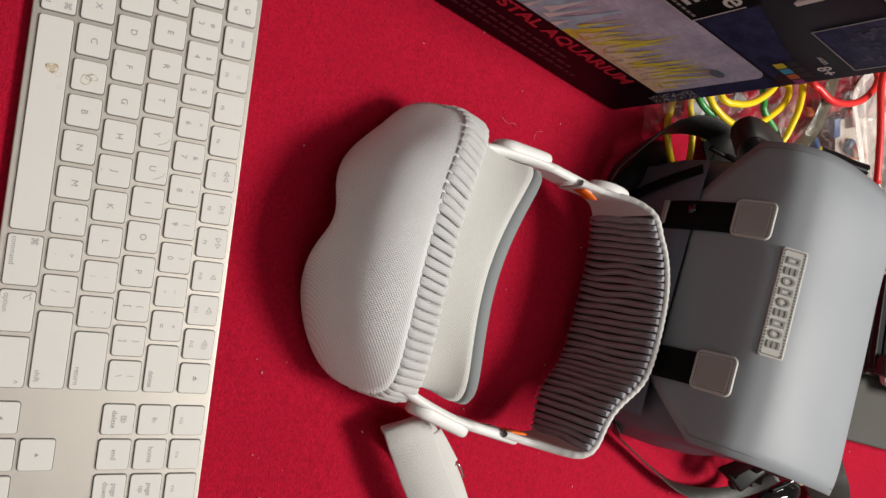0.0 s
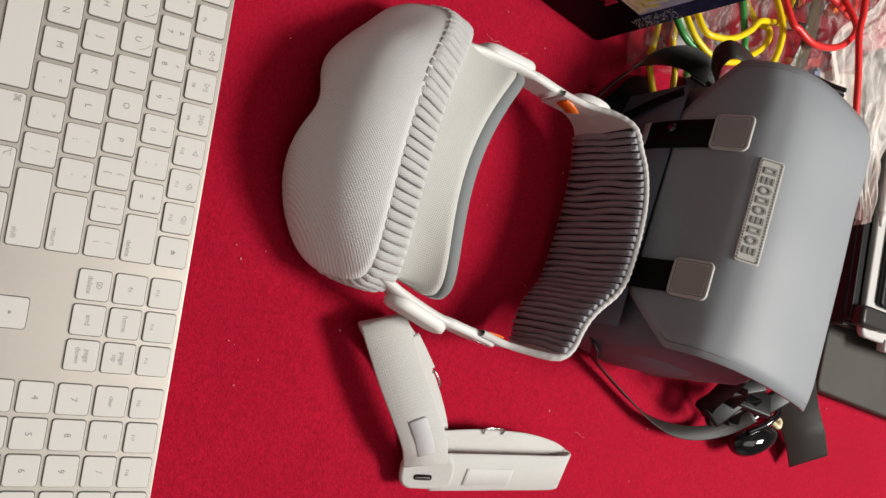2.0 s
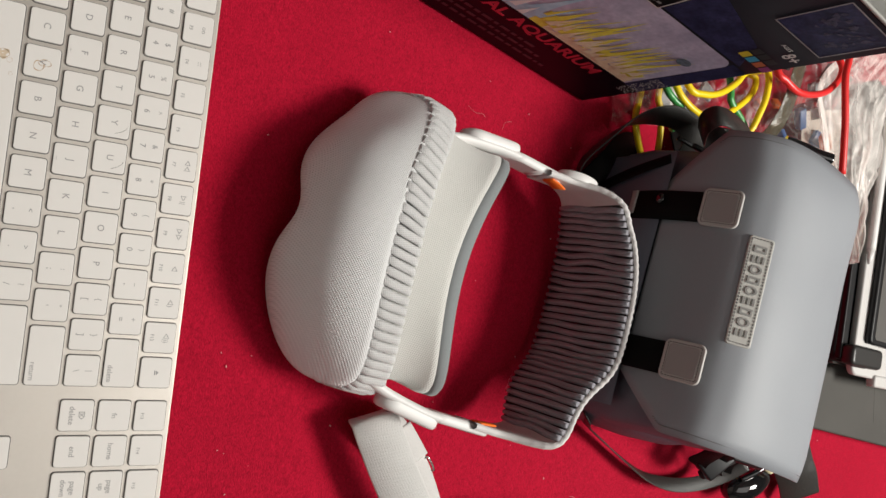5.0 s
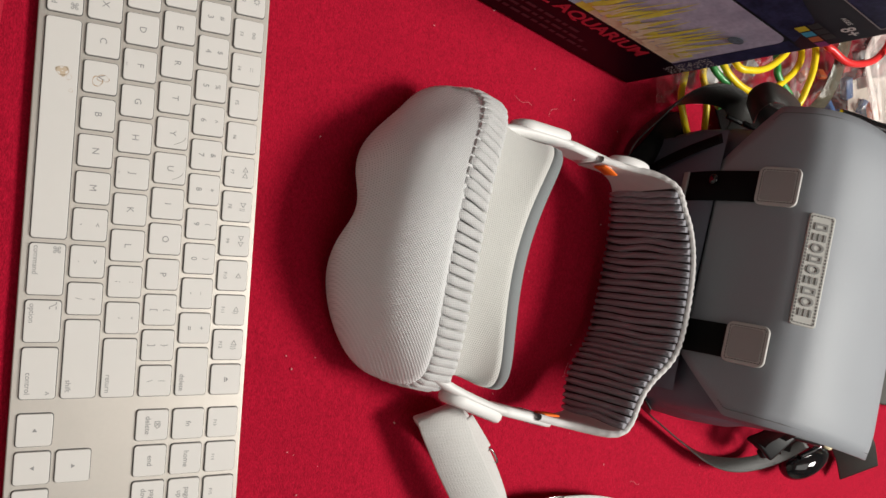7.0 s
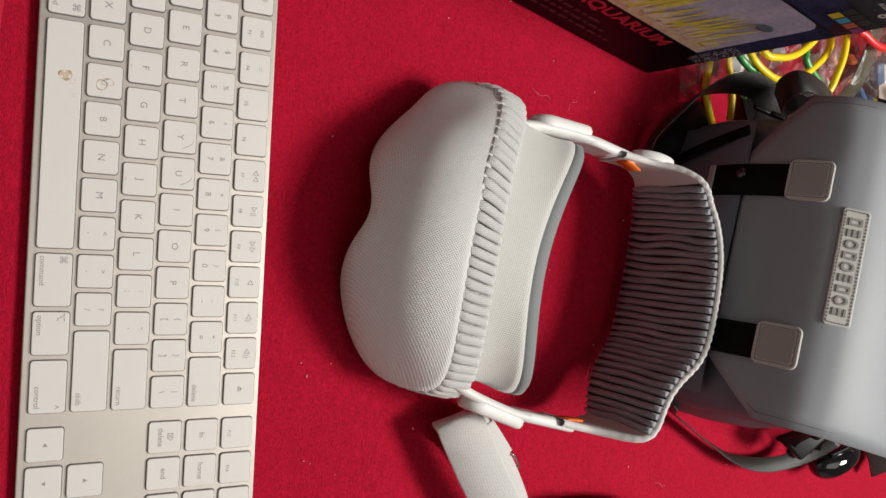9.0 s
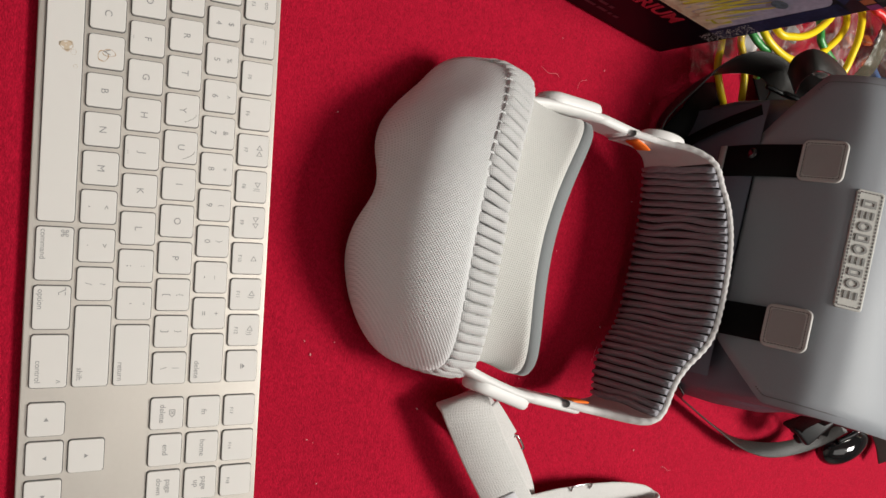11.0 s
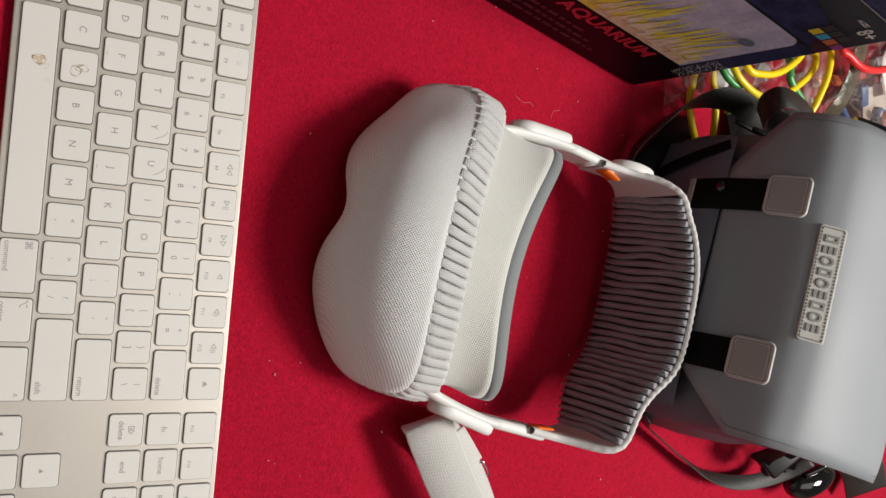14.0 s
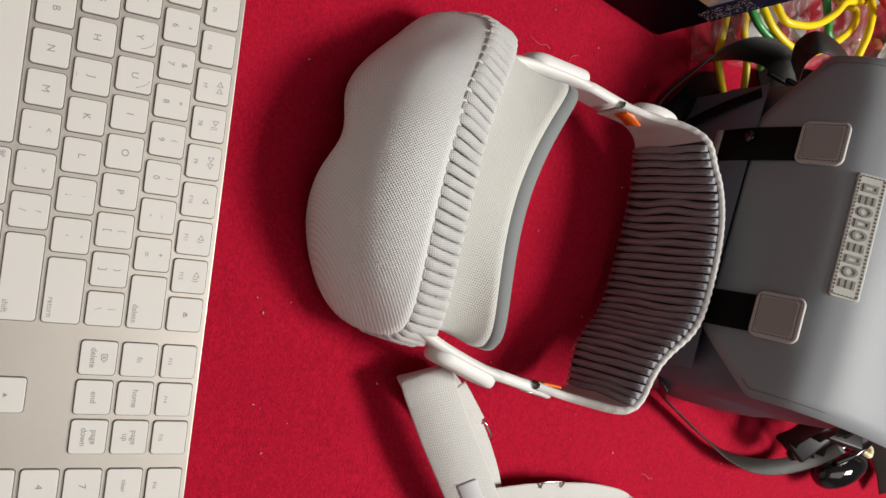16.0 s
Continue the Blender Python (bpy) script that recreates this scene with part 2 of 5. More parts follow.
def letters(body, size, at, m=None, depth=0.00008, align="CENTER", bold=0.0):
    """Built-in lettering as a thin mesh; at is its middle."""
    c = bpy.data.curves.new("lettering", "FONT")
    c.body, c.size, c.align_x, c.align_y, c.extrude, c.resolution_u, c.offset = body, size, align, "CENTER", depth, 3, bold
    ob = bpy.data.objects.new("lettering", c)
    scene.collection.objects.link(ob)
    me = bpy.data.meshes.new_from_object(ob.evaluated_get(bpy.context.evaluated_depsgraph_get()))
    bpy.data.objects.remove(ob)
    bpy.data.curves.remove(c)
    bm = bmesh.new()
    bm.from_mesh(me)
    bpy.data.meshes.remove(me)
    bmesh.ops.translate(bm, vec=at, verts=bm.verts)
    if m is not None:
        bmesh.ops.transform(bm, matrix=m, verts=bm.verts)
    return bm


def join(bms):
    """One bmesh from several."""
    out = bmesh.new()
    for b in bms:
        me = bpy.data.meshes.new("joined")
        b.to_mesh(me)
        b.free()
        out.from_mesh(me)
        bpy.data.meshes.remove(me)
    return out


# ---- setting: room and table ----
def setting():
    tagged(part("floor", block((5, 5, 0.1), (0.2, 0.6, -0.80)), M_FLOOR), "plain brown floor under the table", "floor", kind="structure")
    tagged(part("ceiling", block((5, 5, 0.1), (0.2, 0.6, 2.05)), M_WALL), "plain pale ceiling of the room", "ceiling", kind="structure")
    for name, size, at in (("wall_north", (5, 0.1, 2.75), (0.2, 3.05, 0.625)), ("wall_south", (5, 0.1, 2.75), (0.2, -1.85, 0.625)),
                           ("wall_east", (0.1, 4.8, 2.75), (2.65, 0.6, 0.625)), ("wall_west", (0.1, 4.8, 2.75), (-2.25, 0.6, 0.625))):
        tagged(part(name, block(size, at), M_WALL), "plain painted wall of the room", "wall", kind="structure")
    table = empty("table", pose(0.2, 0.6, 0), "table covered with a bright red felt cloth", "table")
    n = 90
    rows = [[(-0.95 + 1.9 * i / n, -0.9 + 2.0 * j / n,
              0.0009 * noise.noise((i * 0.35, j * 0.35, 3)) - 0.0010) for i in range(n + 1)] for j in range(n + 1)]
    part("tablecloth", grid(rows), M_CLOTH, table, "red felt tablecloth with bits of lint")
    rows = [[(x, y, 0.0012 + 0.0006 * noise.noise((x * 20, y * 20, 1))) for x in (-0.45, -0.3, -0.118 - 0.15, -0.051, 0.25)] for y in (-0.90, -0.75, -0.66)]
    for row in rows[-1:]:
        row[:] = [(x, -0.6195 - 0.075 * (x + 0.051), z) for x, y, z in row]
    part("cloth_layer", grid(rows), material("red_felt_underside", (0.47, 0.02, 0.045), 0.95, vary=0.3, grain=(160, 900), spec=0.1), table, "lighter red second layer of cloth")
    part("tabletop", block((1.86, 1.96, 0.03), (0, 0.1, -0.020), 0.003), M_FLOOR, table)
    for x in (-0.85, 0.85):
        for y in (-0.8, 1.0):
            part("leg", block((0.05, 0.05, 0.715), (x, y, -0.3925), 0.004), M_FLOOR, table)


setting()


# ---- keyboard ----
def keyboard():
    P, Q, G, DEEP, WIDE = 0.019, 0.01845, 0.0046, 0.1149, 0.4187
    tilt = pose(0, 0, 0.0046, 3.4, 0, 0.27)
    kb = empty("keyboard", tilt, "slim silver keyboard with white keys and a number pad", "keyboard")
    case = rounded_slab(WIDE, DEEP, 0.0040, 0.0085, 0.0006, (WIDE / 2, DEEP / 2, -0.0020))
    part("case", case, M_ALU, kb, "silver aluminium case", smooth=False)
    part("rear_foot", block((WIDE - 0.03, 0.014, 0.0056), (WIDE / 2, DEEP - 0.010, -0.0066), 0.002), M_ALU, kb)
    gap_slabs = []

    def key(u, v, wide, deep=1.0, legends=(), nav=0, height=1.0):
        """u, v: the lower left corner in key units; legends: text, size, x and y from the middle in millimetres."""
        w, d = wide * P - 0.0028, deep * Q - 0.0025
        x, y = 0.00075 + u * P + nav * G + wide * P / 2, 0.0026 + v * Q + deep * Q / 2
        bm = rounded_slab(w, d, 0.0013, 0.0016, 0.0003, (x, y, 0.0009))
        k = part("key", bm, M_KEY, kb, smooth=False)
        # thin dark slab under the key, its rim standing for the gap's shade
        gap_slabs.append(rounded_slab(w + 0.0009, d + 0.0009, 0.0003, 0.0019, 0.0001, (x, y, 0.00005)))
        marks = [letters(t, s / 1000, (x + dx / 1000, y + dy / 1000, 0.00160)) for t, s, dx, dy in legends]
        if marks:
            part("legend", join(marks), M_LEGEND, k, smooth=False)
        return k, x, y

    def letter(c):
        return [(c, 4.7, 0, 0)]

    def pair(low, up, s=4.3):
        return [(low, s, 0, -3.0), (up, s * 0.88, 0, 3.4)]

    def word(t, wide, side):
        s = 3.7
        return [(t, s, side * (wide * 9.5 - 3.2 - 0.42 * s * len(t) / 2 - 0.6), -5.0)]

    scratched = {}
    # number row
    for i, (a, b) in enumerate(zip("`1234567890-=", "~!@#$%^&*()_+")):
        key(i, 4, 1, legends=pair(a, b))
    key(13, 4, 1.5, legends=word("delete", 1.5, 1))
    key(0, 3, 1.5, legends=word("tab", 1.5, -1))
    for i, c in enumerate("QWERTYUIOP"):
        scratched[c] = key(1.5 + i, 3, 1, legends=letter(c))[1:]
    key(11.5, 3, 1, legends=pair("[", "{"))
    key(12.5, 3, 1, legends=pair("]", "}"))
    key(13.5, 3, 1, legends=pair("\\", "|"))
    key(0, 2, 1.75, legends=word("caps lock", 1.75, -1))
    for i, c in enumerate("ASDFGHJKL"):
        bar = [("_", 3.4, 0, -5.2)] if c in "FJ" else []
        key(1.75 + i, 2, 1, legends=letter(c) + bar)
    key(10.75, 2, 1, legends=pair(";", ":"))
    key(11.75, 2, 1, legends=pair("'", '"'))
    key(12.75, 2, 1.75, legends=word("return", 1.75, 1))
    key(0, 1, 2.25, legends=word("shift", 2.25, -1))
    vkey = None
    for i, c in enumerate("ZXCVBNM"):
        k = key(2.25 + i, 1, 1, legends=letter(c))
        vkey = k if c == "V" else vkey
    for i, (a, b) in enumerate(zip(",./", "<>?")):
        key(9.25 + i, 1, 1, legends=pair(a, b))
    key(12.25, 1, 2.25, legends=word("shift", 2.25, 1))
    key(0, 0, 1.5, legends=[("control", 3.7, -6, -5), ("^", 4, 8, 4)])
    key(1.5, 0, 1.25, legends=[("option", 3.7, 0, -5)])
    key(2.75, 0, 1.5, legends=[("command", 3.7, 2, -5), ("\u2318", 4.5, 9, 4)])
    space = key(4.25, 0, 6.0)
    key(10.25, 0, 1.5, legends=[("command", 3.7, -4.5, -5), ("\u2318", 4.5, -10, 4)])
    key(11.75, 0, 1.25, legends=[("option", 3.7, -4, -5), ("\u2325", 4.5, -8, 4)])
    key(13, 0, 1.5, legends=[("control", 3.7, 5.0, -4.6), ("^", 4.4, 10.0, 3.6)])
    icons = ["", "\u2600", "\u2600", "oo", ":::", "", "", "\u25c1\u25c1", "\u25b7||", "\u25b7\u25b7", "\u25c1", "\u25c1)", "\u25c1))", "\u23cf"]
    f = 19.33 / 19
    for i in range(14):
        low = "esc" if i == 0 else ("" if i == 13 else f"F{i}")
        marks = ([(low, 2.7, 0, -4.2)] if low else []) + ([(icons[i], 3.6, 0, 3.0 if i < 13 else 0)] if icons[i] else [])
        key(14.5 - (14 - i) * f if i else 0, 5, f if i else 14.5 - 13 * f, legends=marks)
    # navigation block
    for i in range(3):
        key(14.5 + i, 5, 1, legends=[(f"F{13 + i}", 2.4, 0, -4.2)], nav=1)
    for i, t in enumerate((["fn"], ["home"], ["page", "up"])):
        key(14.5 + i, 4, 1, legends=[(s, 3.9, 0, 1.8 - 4.0 * n if len(t) > 1 else 0) for n, s in enumerate(t)], nav=1)
    for i, t in enumerate((["\u2326", "delete"], ["end"], ["page", "down"])):
        key(14.5 + i, 3, 1, legends=[(s, 3.9, 0, 2.4 - 4.6 * n if len(t) > 1 else 0) for n, s in enumerate(t)], nav=1)
    key(15.5, 1, 1, legends=[("\u25b2", 2.4, 0, 0)], nav=1)
    for i, c in enumerate("\u25c0\u25bc\u25b6"):
        key(14.5 + i, 0, 1, legends=[(c, 2.4, 0, 0)], nav=1)
    # number pad
    for i in range(4):
        key(17.5 + i, 5, 1, legends=[(f"F{16 + i}", 2.4, 0, -4.2)], nav=2)
    for i, c in enumerate(("clear", "=", "/", "*")):
        key(17.5 + i, 4, 1, legends=[(c, 3.1 if i == 0 else 4.8, 0, 0)], nav=2)
    for r, chars in ((3, "789-"), (2, "456+"), (1, "123")):
        for i, c in enumerate(chars):
            key(17.5 + i, r, 1, legends=letter(c), nav=2)
    key(17.5, 0, 2, legends=[("0", 5.0, -9.5, 0)], nav=2)
    key(19.5, 0, 1, legends=letter("."), nav=2)
    key(20.5, 0, 1, 2, legends=[("enter", 3.7, 0, -13)], nav=2)
    part("gap_shade", join(gap_slabs), M_BLACKISH, kb, "dark slabs coloured for the shade in the gaps round the keys")

    # coffee-coloured rings and scratches on two keys
    def ring(x, y, rx, ry, wide, seed):
        rows = [[], []]
        for i in range(36):
            a = 2 * math.pi * i / 36
            k = 1 + 0.16 * noise.noise((math.cos(a) * 1.3 + seed, math.sin(a) * 1.3, seed))
            for row, s in zip(rows, (0, wide * (1 + 0.5 * math.sin(3 * a + seed)))):
                row.append((x + (rx * k + s) * math.cos(a), y + (ry * k + s) * math.sin(a), 0.00158))
        return grid(rows, True)

    part("stain", ring(space[1] - 0.0290, space[2] + 0.0008, 0.0002, 0.0004, 0.0020, 1), tint("pale_stain", (0.56, 0.45, 0.33), 0.5), space[0], "pale dried drink spot")
    part("stain", join([ring(space[1] - 0.0290, space[2] + 0.0008, 0.0020, 0.0026, 0.0004, 1), ring(space[1] - 0.0262, space[2] + 0.0040, 0.0012, 0.0012, 0.0001, 2),
                        ring(space[1] - 0.0195, space[2] + 0.0052, 0.0008, 0.0008, 0.0001, 5)]), M_STAIN, space[0], "brown dried drink ring")
    for k in ("Y", "U"):
        x, y = scratched[k]
        pts = [(x + 0.0015 + 0.0011 * i, y + 0.0068 - 0.00035 * i * i, 0.00160) for i in range(5)]
        part("scratch", tube(pts, 0.00009, 4, 4), M_BLACKISH, space[0], "fine dark scratch")
    part("stain", join([ring(vkey[1] + 0.0022, vkey[2] - 0.0014, 0.0024, 0.0021, 0.0004, 3), ring(vkey[1] + 0.0004, vkey[2] + 0.0012, 0.0016, 0.0026, 0.0003, 4)]),
         M_STAIN, vkey[0], "brown dried drink ring")


# dark colour for the painted shade round the keys, and for the scratches
M_BLACKISH = material("gap_shade_and_scratch", (0.10, 0.098, 0.095), 0.7, vary=0.05)
keyboard()

# ---- headset ----
SIDE = pose(0.183, 0.241, 0, 0, 0, -13)


def headset():
    hs = empty("headset", SIDE, "white knit-covered mixed reality headset with a ribbed knit headband", "headset")
    ew, ez, nw, nz = 0.5, 0.866, -0.866, 0.5          # up along the tilted front, and out of it
    bw, bz = -0.078, 0.004

    def place(u, e, n, back=0.0):
        return (u * (1.052 if u < 0 else 1.0), bw + e * ew + n * nw + back + 0.045 * u, bz + e * ez + n * nz)

    # outline of the front: a bean with a notch for the nose
    def outline(count):
        raw = []
        for i in range(1440):
            a = 2 * math.pi * i / 1440
            c, s = math.cos(a), math.sin(a)
            u = 0.0905 * math.copysign(abs(c) ** 0.80, c)
            e = 0.047 + 0.044 * math.copysign(abs(s) ** (0.62 if s > 0 else 0.80), s)
            if s > 0:
                e -= 0.004 * (u / 0.089) ** 2 * s
            else:
                e += (0.0170 * math.exp(-((u + 0.003) / 0.025) ** 2) + 0.0085 * math.exp(-((u + 0.071) / 0.024) ** 2)) * min(1, -s * 1.4)
            raw.append(Vector((u, e)))
        run = [0.0]
        for a, b in zip(raw, raw[1:] + raw[:1]):
            run.append(run[-1] + (b - a).length)
        out, j = [], 0
        for i in range(count):
            want = run[-1] * i / count
            while run[j + 1] < want:
                j += 1
            k = (want - run[j]) / max(1e-9, run[j + 1] - run[j])
            out.append(raw[j].lerp(raw[(j + 1) % 1440], k))
        return out

    mid = Vector((0, 0.050))

    def bend(u):
        return -3.3 * u * u

    def sweep(q):
        """The upper edge sweeps back towards both temples."""
        k = max(0.0, min(1.0, (q.y - 0.020) / 0.050))
        return k * k * (3 - 2 * k) * (-0.0030 + (0.0085 if q.x < 0 else 0.0070) * min(1.0, (q.x / 0.085) ** 2))

    def ring(pts, scale, n, swell=0.0, back=0.0):
        rows = []
        for i, p in enumerate(pts):
            q = mid + (p - mid) * scale
            if swell:
                d = pts[(i + 1) % len(pts)] - pts[i - 1]
                q = q + Vector((d.y, -d.x)).normalized() * swell
            rows.append(place(q.x, q.y, n + bend(q.x), back + sweep(q)))
        return rows

    fine = outline(160)
    rows = []
    for k in range(24):
        s = (1 - k / 24) ** 0.8
        flat = 0.0048 * min(1.0, k / 9)                 # flatter towards the temple with the dial
        rows.append([(u, w + flat * math.exp(-((u + 0.074) / 0.019) ** 2), z) for u, w, z in ring(fine, s, 0.0035 + 0.017 * (1 - s ** 3.0))])
    rows.insert(0, ring(fine, 0.985, -0.001))
    rows.append(ring(fine, 0.0, 0.0205))
    bm = grid(rows, True)
    bmesh.ops.remove_doubles(bm, verts=bm.verts, dist=1e-5)
    part("front_cover", bm, M_COVER, hs, "smooth pale knit cover over the glass front")

    ribs, per = 78, 10
    pts = outline(ribs * per)
    total = len(pts)
    step = sum((pts[k] - pts[k - 1]).length for k in range(total)) / total
    rows = [ring(pts, 0.975, 0.0034, -0.0008), ring(pts, 0.990, 0.0020, -0.0012, 0.0006), ring(pts, 1.000, 0, -0.0036, 0.0025), ring(pts, 1.000, 0, -0.0036, 0.0130),
            ring(pts, 0.975, 0, -0.0030, 0.0160), ring(pts, 0.91, 0, -0.0022, 0.0160)]
    edge = part("ribbed_edge", grid(rows, True), M_RIB, hs, "gathered ribbed elastic edge of the cover")
    # one rounded rib after another round the edge, leaning on the dial's side
    for r in range(ribs):
        u = pts[r * per].x
        slant = 0.14 + 0.50 * max(0.0, -u / 0.09) - 0.25 * max(0.0, u / 0.09)
        lead = max(0.0, min(1.0, (0.015 - u) / 0.055, (pts[r * per].y - 0.040) / 0.020))              # the elastic is wider over the front on this side
        lead, tail = 0.0050 * lead * lead * (3 - 2 * lead), 0.0150 + 0.0034 * max(0.0, min(1.0, (u + 0.045) / 0.05))
        rows = []
        for k in range(10):
            t = k / 9
            back = 0.0010 + tail * t
            at = (r * per + 1.2 * noise.noise((r * 0.9, 3, 1)) + (0.0004 * noise.noise((t * 2, r * 0.8, 6)) - slant * (back - 0.008)) / step) % total
            a, b = int(at), (int(at) + 1) % total
            p, d = pts[a].lerp(pts[b], at - int(at)), (pts[b] - pts[a]).normalized()
            out = Vector((d.y, -d.x))
            end = min(1.0, 0.35 + 6 * t, 0.30 + 5 * (1 - t))
            c = mid + (p - mid) * (1.002 - 0.02 * max(0.0, t - 0.75)) + out * (-0.0010 - 0.0008 * (1 - end))
            row = []
            for m in range(10):
                g = 2 * math.pi * m / 10
                q = c + d * (step * per * 0.45 * (0.8 + 0.2 * end) * math.cos(g)) + out * (0.0023 * end * math.sin(g))
                row.append(place(q.x, q.y, (0.0012 if k == 0 else 0.0) + lead * (1 - t) + bend(q.x), back + sweep(q)))
            rows.append(row)
        part("rib", grid(rows, True, True), M_RIB, edge)
    part("back_shell", grid([ring(fine, 0.94, 0, 0.0, 0.0130), ring(fine, 0.80, 0, 0.0, 0.0145), ring(fine, 0.62, 0, 0.0, 0.0145)], True), M_WHITE, hs)

    # light seal, from the back of the front to the face
    def face(scale, w, drop=0.0):
        out = []
        for i in range(160):
            a = 2 * math.pi * i / 160
            c, s = math.cos(a), math.sin(a)
            u = 0.080 * scale * math.copysign(abs(c) ** 0.72, c)
            z = 0.049 + 0.036 * scale * math.copysign(abs(s) ** 0.6, s) - (0.006 * (u / 0.08) ** 2 if s > 0 else 0) - drop
            if s < 0:
                z += 0.03 * math.exp(-(u / 0.022) ** 2) * -s
            out.append((u, w - 0.0075 + 0.0275 * (u / 0.08) ** 2, z))
        return out

    rows = [ring(fine, 0.93, 0, 0.0, 0.009), ring(fine, 0.925, 0, 0.0, 0.0135)]
    a, b = ring(fine, 0.915, 0, 0.0, 0.0175), face(1.0, 0.0125)
    for k in range(9):
        t = k / 8
        pinch = 1 - 0.05 * math.sin(math.pi * t)
        rows.append([((p[0] + (q[0] - p[0]) * t) * pinch, p[1] + (q[1] - p[1]) * t, p[2] + (q[2] - p[2]) * t) for p, q in zip(a, b)])
    rows.append(face(0.97, 0.0150))
    part("light_seal", grid(rows, True), M_SEAL, hs, "pale grey knit light seal")
    rows = [face(0.965, 0.0135), face(1.0, 0.0145), face(1.0, 0.0195), face(0.97, 0.0225), face(0.87, 0.0235), face(0.78, 0.020), face(0.74, 0.010)]
    part("face_cushion", grid(rows, True), M_CUSHION, hs, "dark grey face cushion")
    part("lens_panel", block((0.10, 0.002, 0.03), (0, -0.012, 0.045), 0.0005), M_BLACK, hs)

    # side arms with their speaker pods, knit band behind
    for sgn in (-1, 1):
        o = 0.0045 if sgn < 0 else 0.0        # the far arm sits closer in
        p = [(sgn * 0.0795 + o, -0.010, 0.046), (sgn * 0.0855 + o, 0.010, 0.046), (sgn * 0.0905 + o, 0.040, 0.046), (sgn * 0.0910 + o, 0.060, 0.0465), (sgn * 0.0905 + o, 0.072, 0.0465)]
        part("side_arm", ribbon(p, [(0, 0, 1)] * 5, 0.021, 0.0056), M_WHITE, hs, "white plastic side arm")
        pod = rounded_slab(0.046, 0.0225, 0.0092, 0.0108, 0.0030)
        bmesh.ops.transform(pod, matrix=pose(sgn * 0.0925 + o, 0.030, 0.0450, 0, 0, -sgn * 8) @ pose(0, 0, 0, 90, 0, 90), verts=pod.verts)
        part("speaker_pod", pod, M_WHITE, hs, "white rounded speaker pod")
        end = rounded_slab(0.050, 0.0215, 0.0064, 0.0104, 0.0022)
        bmesh.ops.transform(end, matrix=pose(sgn * 0.0912 + o, 0.068, 0.0465, 0, 0, -sgn * 1) @ pose(0, 0, 0, 90, 0, 90), verts=end.verts)
        tip = part("arm_end", end, M_WHITE, hs, "white rounded end of the side arm")
        eye = rounded_slab(0.0150, 0.0075, 0.0010, 0.0036, 0.0003)
        bmesh.ops.transform(eye, matrix=pose(sgn * 0.0946 + o, 0.080, 0.0480, 0, 0, 0) @ pose(0, 0, 0, 90, 0, 90), verts=eye.verts)
        part("metal_inset", eye, M_STEEL, tip, "small polished oval inset")
        part("release_tab", ribbon([(sgn * 0.0872 + o, 0.079, 0.053), (sgn * 0.0866 + o, 0.086, 0.0525), (sgn * 0.0862 + o, 0.093, 0.050)], [(0, 0.25, 1)] * 3, 0.0105, 0.0014),
             M_ORANGE, hs, "bright orange fabric release tab")
    dial = bmesh.new()
    bmesh.ops.create_cone(dial, cap_ends=True, segments=48, radius1=0.0135, radius2=0.0128, depth=0.006)
    rim = [e for e in dial.edges if len(e.link_faces) == 2 and any(abs(f.normal.z) > 0.9 for f in e.link_faces)]
    bmesh.ops.bevel(dial, geom=rim, offset=0.0012, segments=3, affect="EDGES", profile=0.5)
    bmesh.ops.transform(dial, matrix=pose(-0.0918, 0.104, 0.0535, 0, -90, 2) @ Matrix.Diagonal((0.95, 1.25, 1, 1)), verts=dial.verts)
    part("fit_dial", dial, M_WHITE, hs, "white round fit dial on the band")

    # headband
    way = smooth_path([(-0.0842, 0.074, 0), (-0.0868, 0.098, 0), (-0.0850, 0.1150, 0), (-0.0765, 0.1275, 0), (-0.0570, 0.1400, 0), (-0.0295, 0.1475, 0), (0.0080, 0.1497, 0),
                       (0.0300, 0.1472, 0), (0.0490, 0.1372, 0), (0.0640, 0.1315, 0), (0.0785, 0.1280, 0), (0.0868, 0.1200, 0), (0.0890, 0.098, 0), (0.0885, 0.074, 0)], 60)
    run = [0.0]
    for a, b in zip(way, way[1:]):
        run.append(run[-1] + (b - a).length)
    inner, outer, lip = [], [], []
    for i, p in enumerate(way):
        d = (way[min(i + 1, len(way) - 1)] - way[max(i - 1, 0)]).normalized()
        normal = Vector((d.y, -d.x, 0))                 # towards the head
        y = p.y
        k = max(0.0, min(1.0, (y - 0.092) / 0.036))
        k = k * k * (3 - 2 * k)
        top = 0.060 + 0.024 * k + 0.006 * max(0, (y - 0.134) / 0.014) + 0.00025 * k * math.sin(run[i] * 2 * math.pi / 0.0051)
        low = 0.036 - 0.026 * k * (1 - 0.72 * min(1.0, (p.x / 0.086) ** 2) ** 1.5)
        rib = abs(math.sin(math.pi * run[i] / 0.0049)) ** 0.42
        wob = 0.0016 * k * noise.noise((run[i] * 60, 0, 1))
        back = 0.0030 * k                                # leans outwards towards the top
        col, colo = [], []
        for j in range(13):
            t = j / 12
            lean = normal * (back * (1 - t))
            wave = wob * math.sin(t * 9 + run[i] * 70)
            base = p + lean + Vector((0, 0, low + (top - low) * t))
            col.append(base + normal * 0.0012 + d * wave)
            colo.append(base - normal * 0.0028)
        inner.append(col)
        outer.append(colo)
        top_p, out_p = col[-1], colo[-1]
        lift = Vector((0, 0, 0.0016 + 0.00035 * rib * k))
        lip.append([col[-1] + normal * 0.0001 - Vector((0, 0, 0.001)), top_p.lerp(out_p, 0.2) + lift, top_p.lerp(out_p, 0.75) + lift, out_p - normal * 0.0006 - Vector((0, 0, 0.001))])
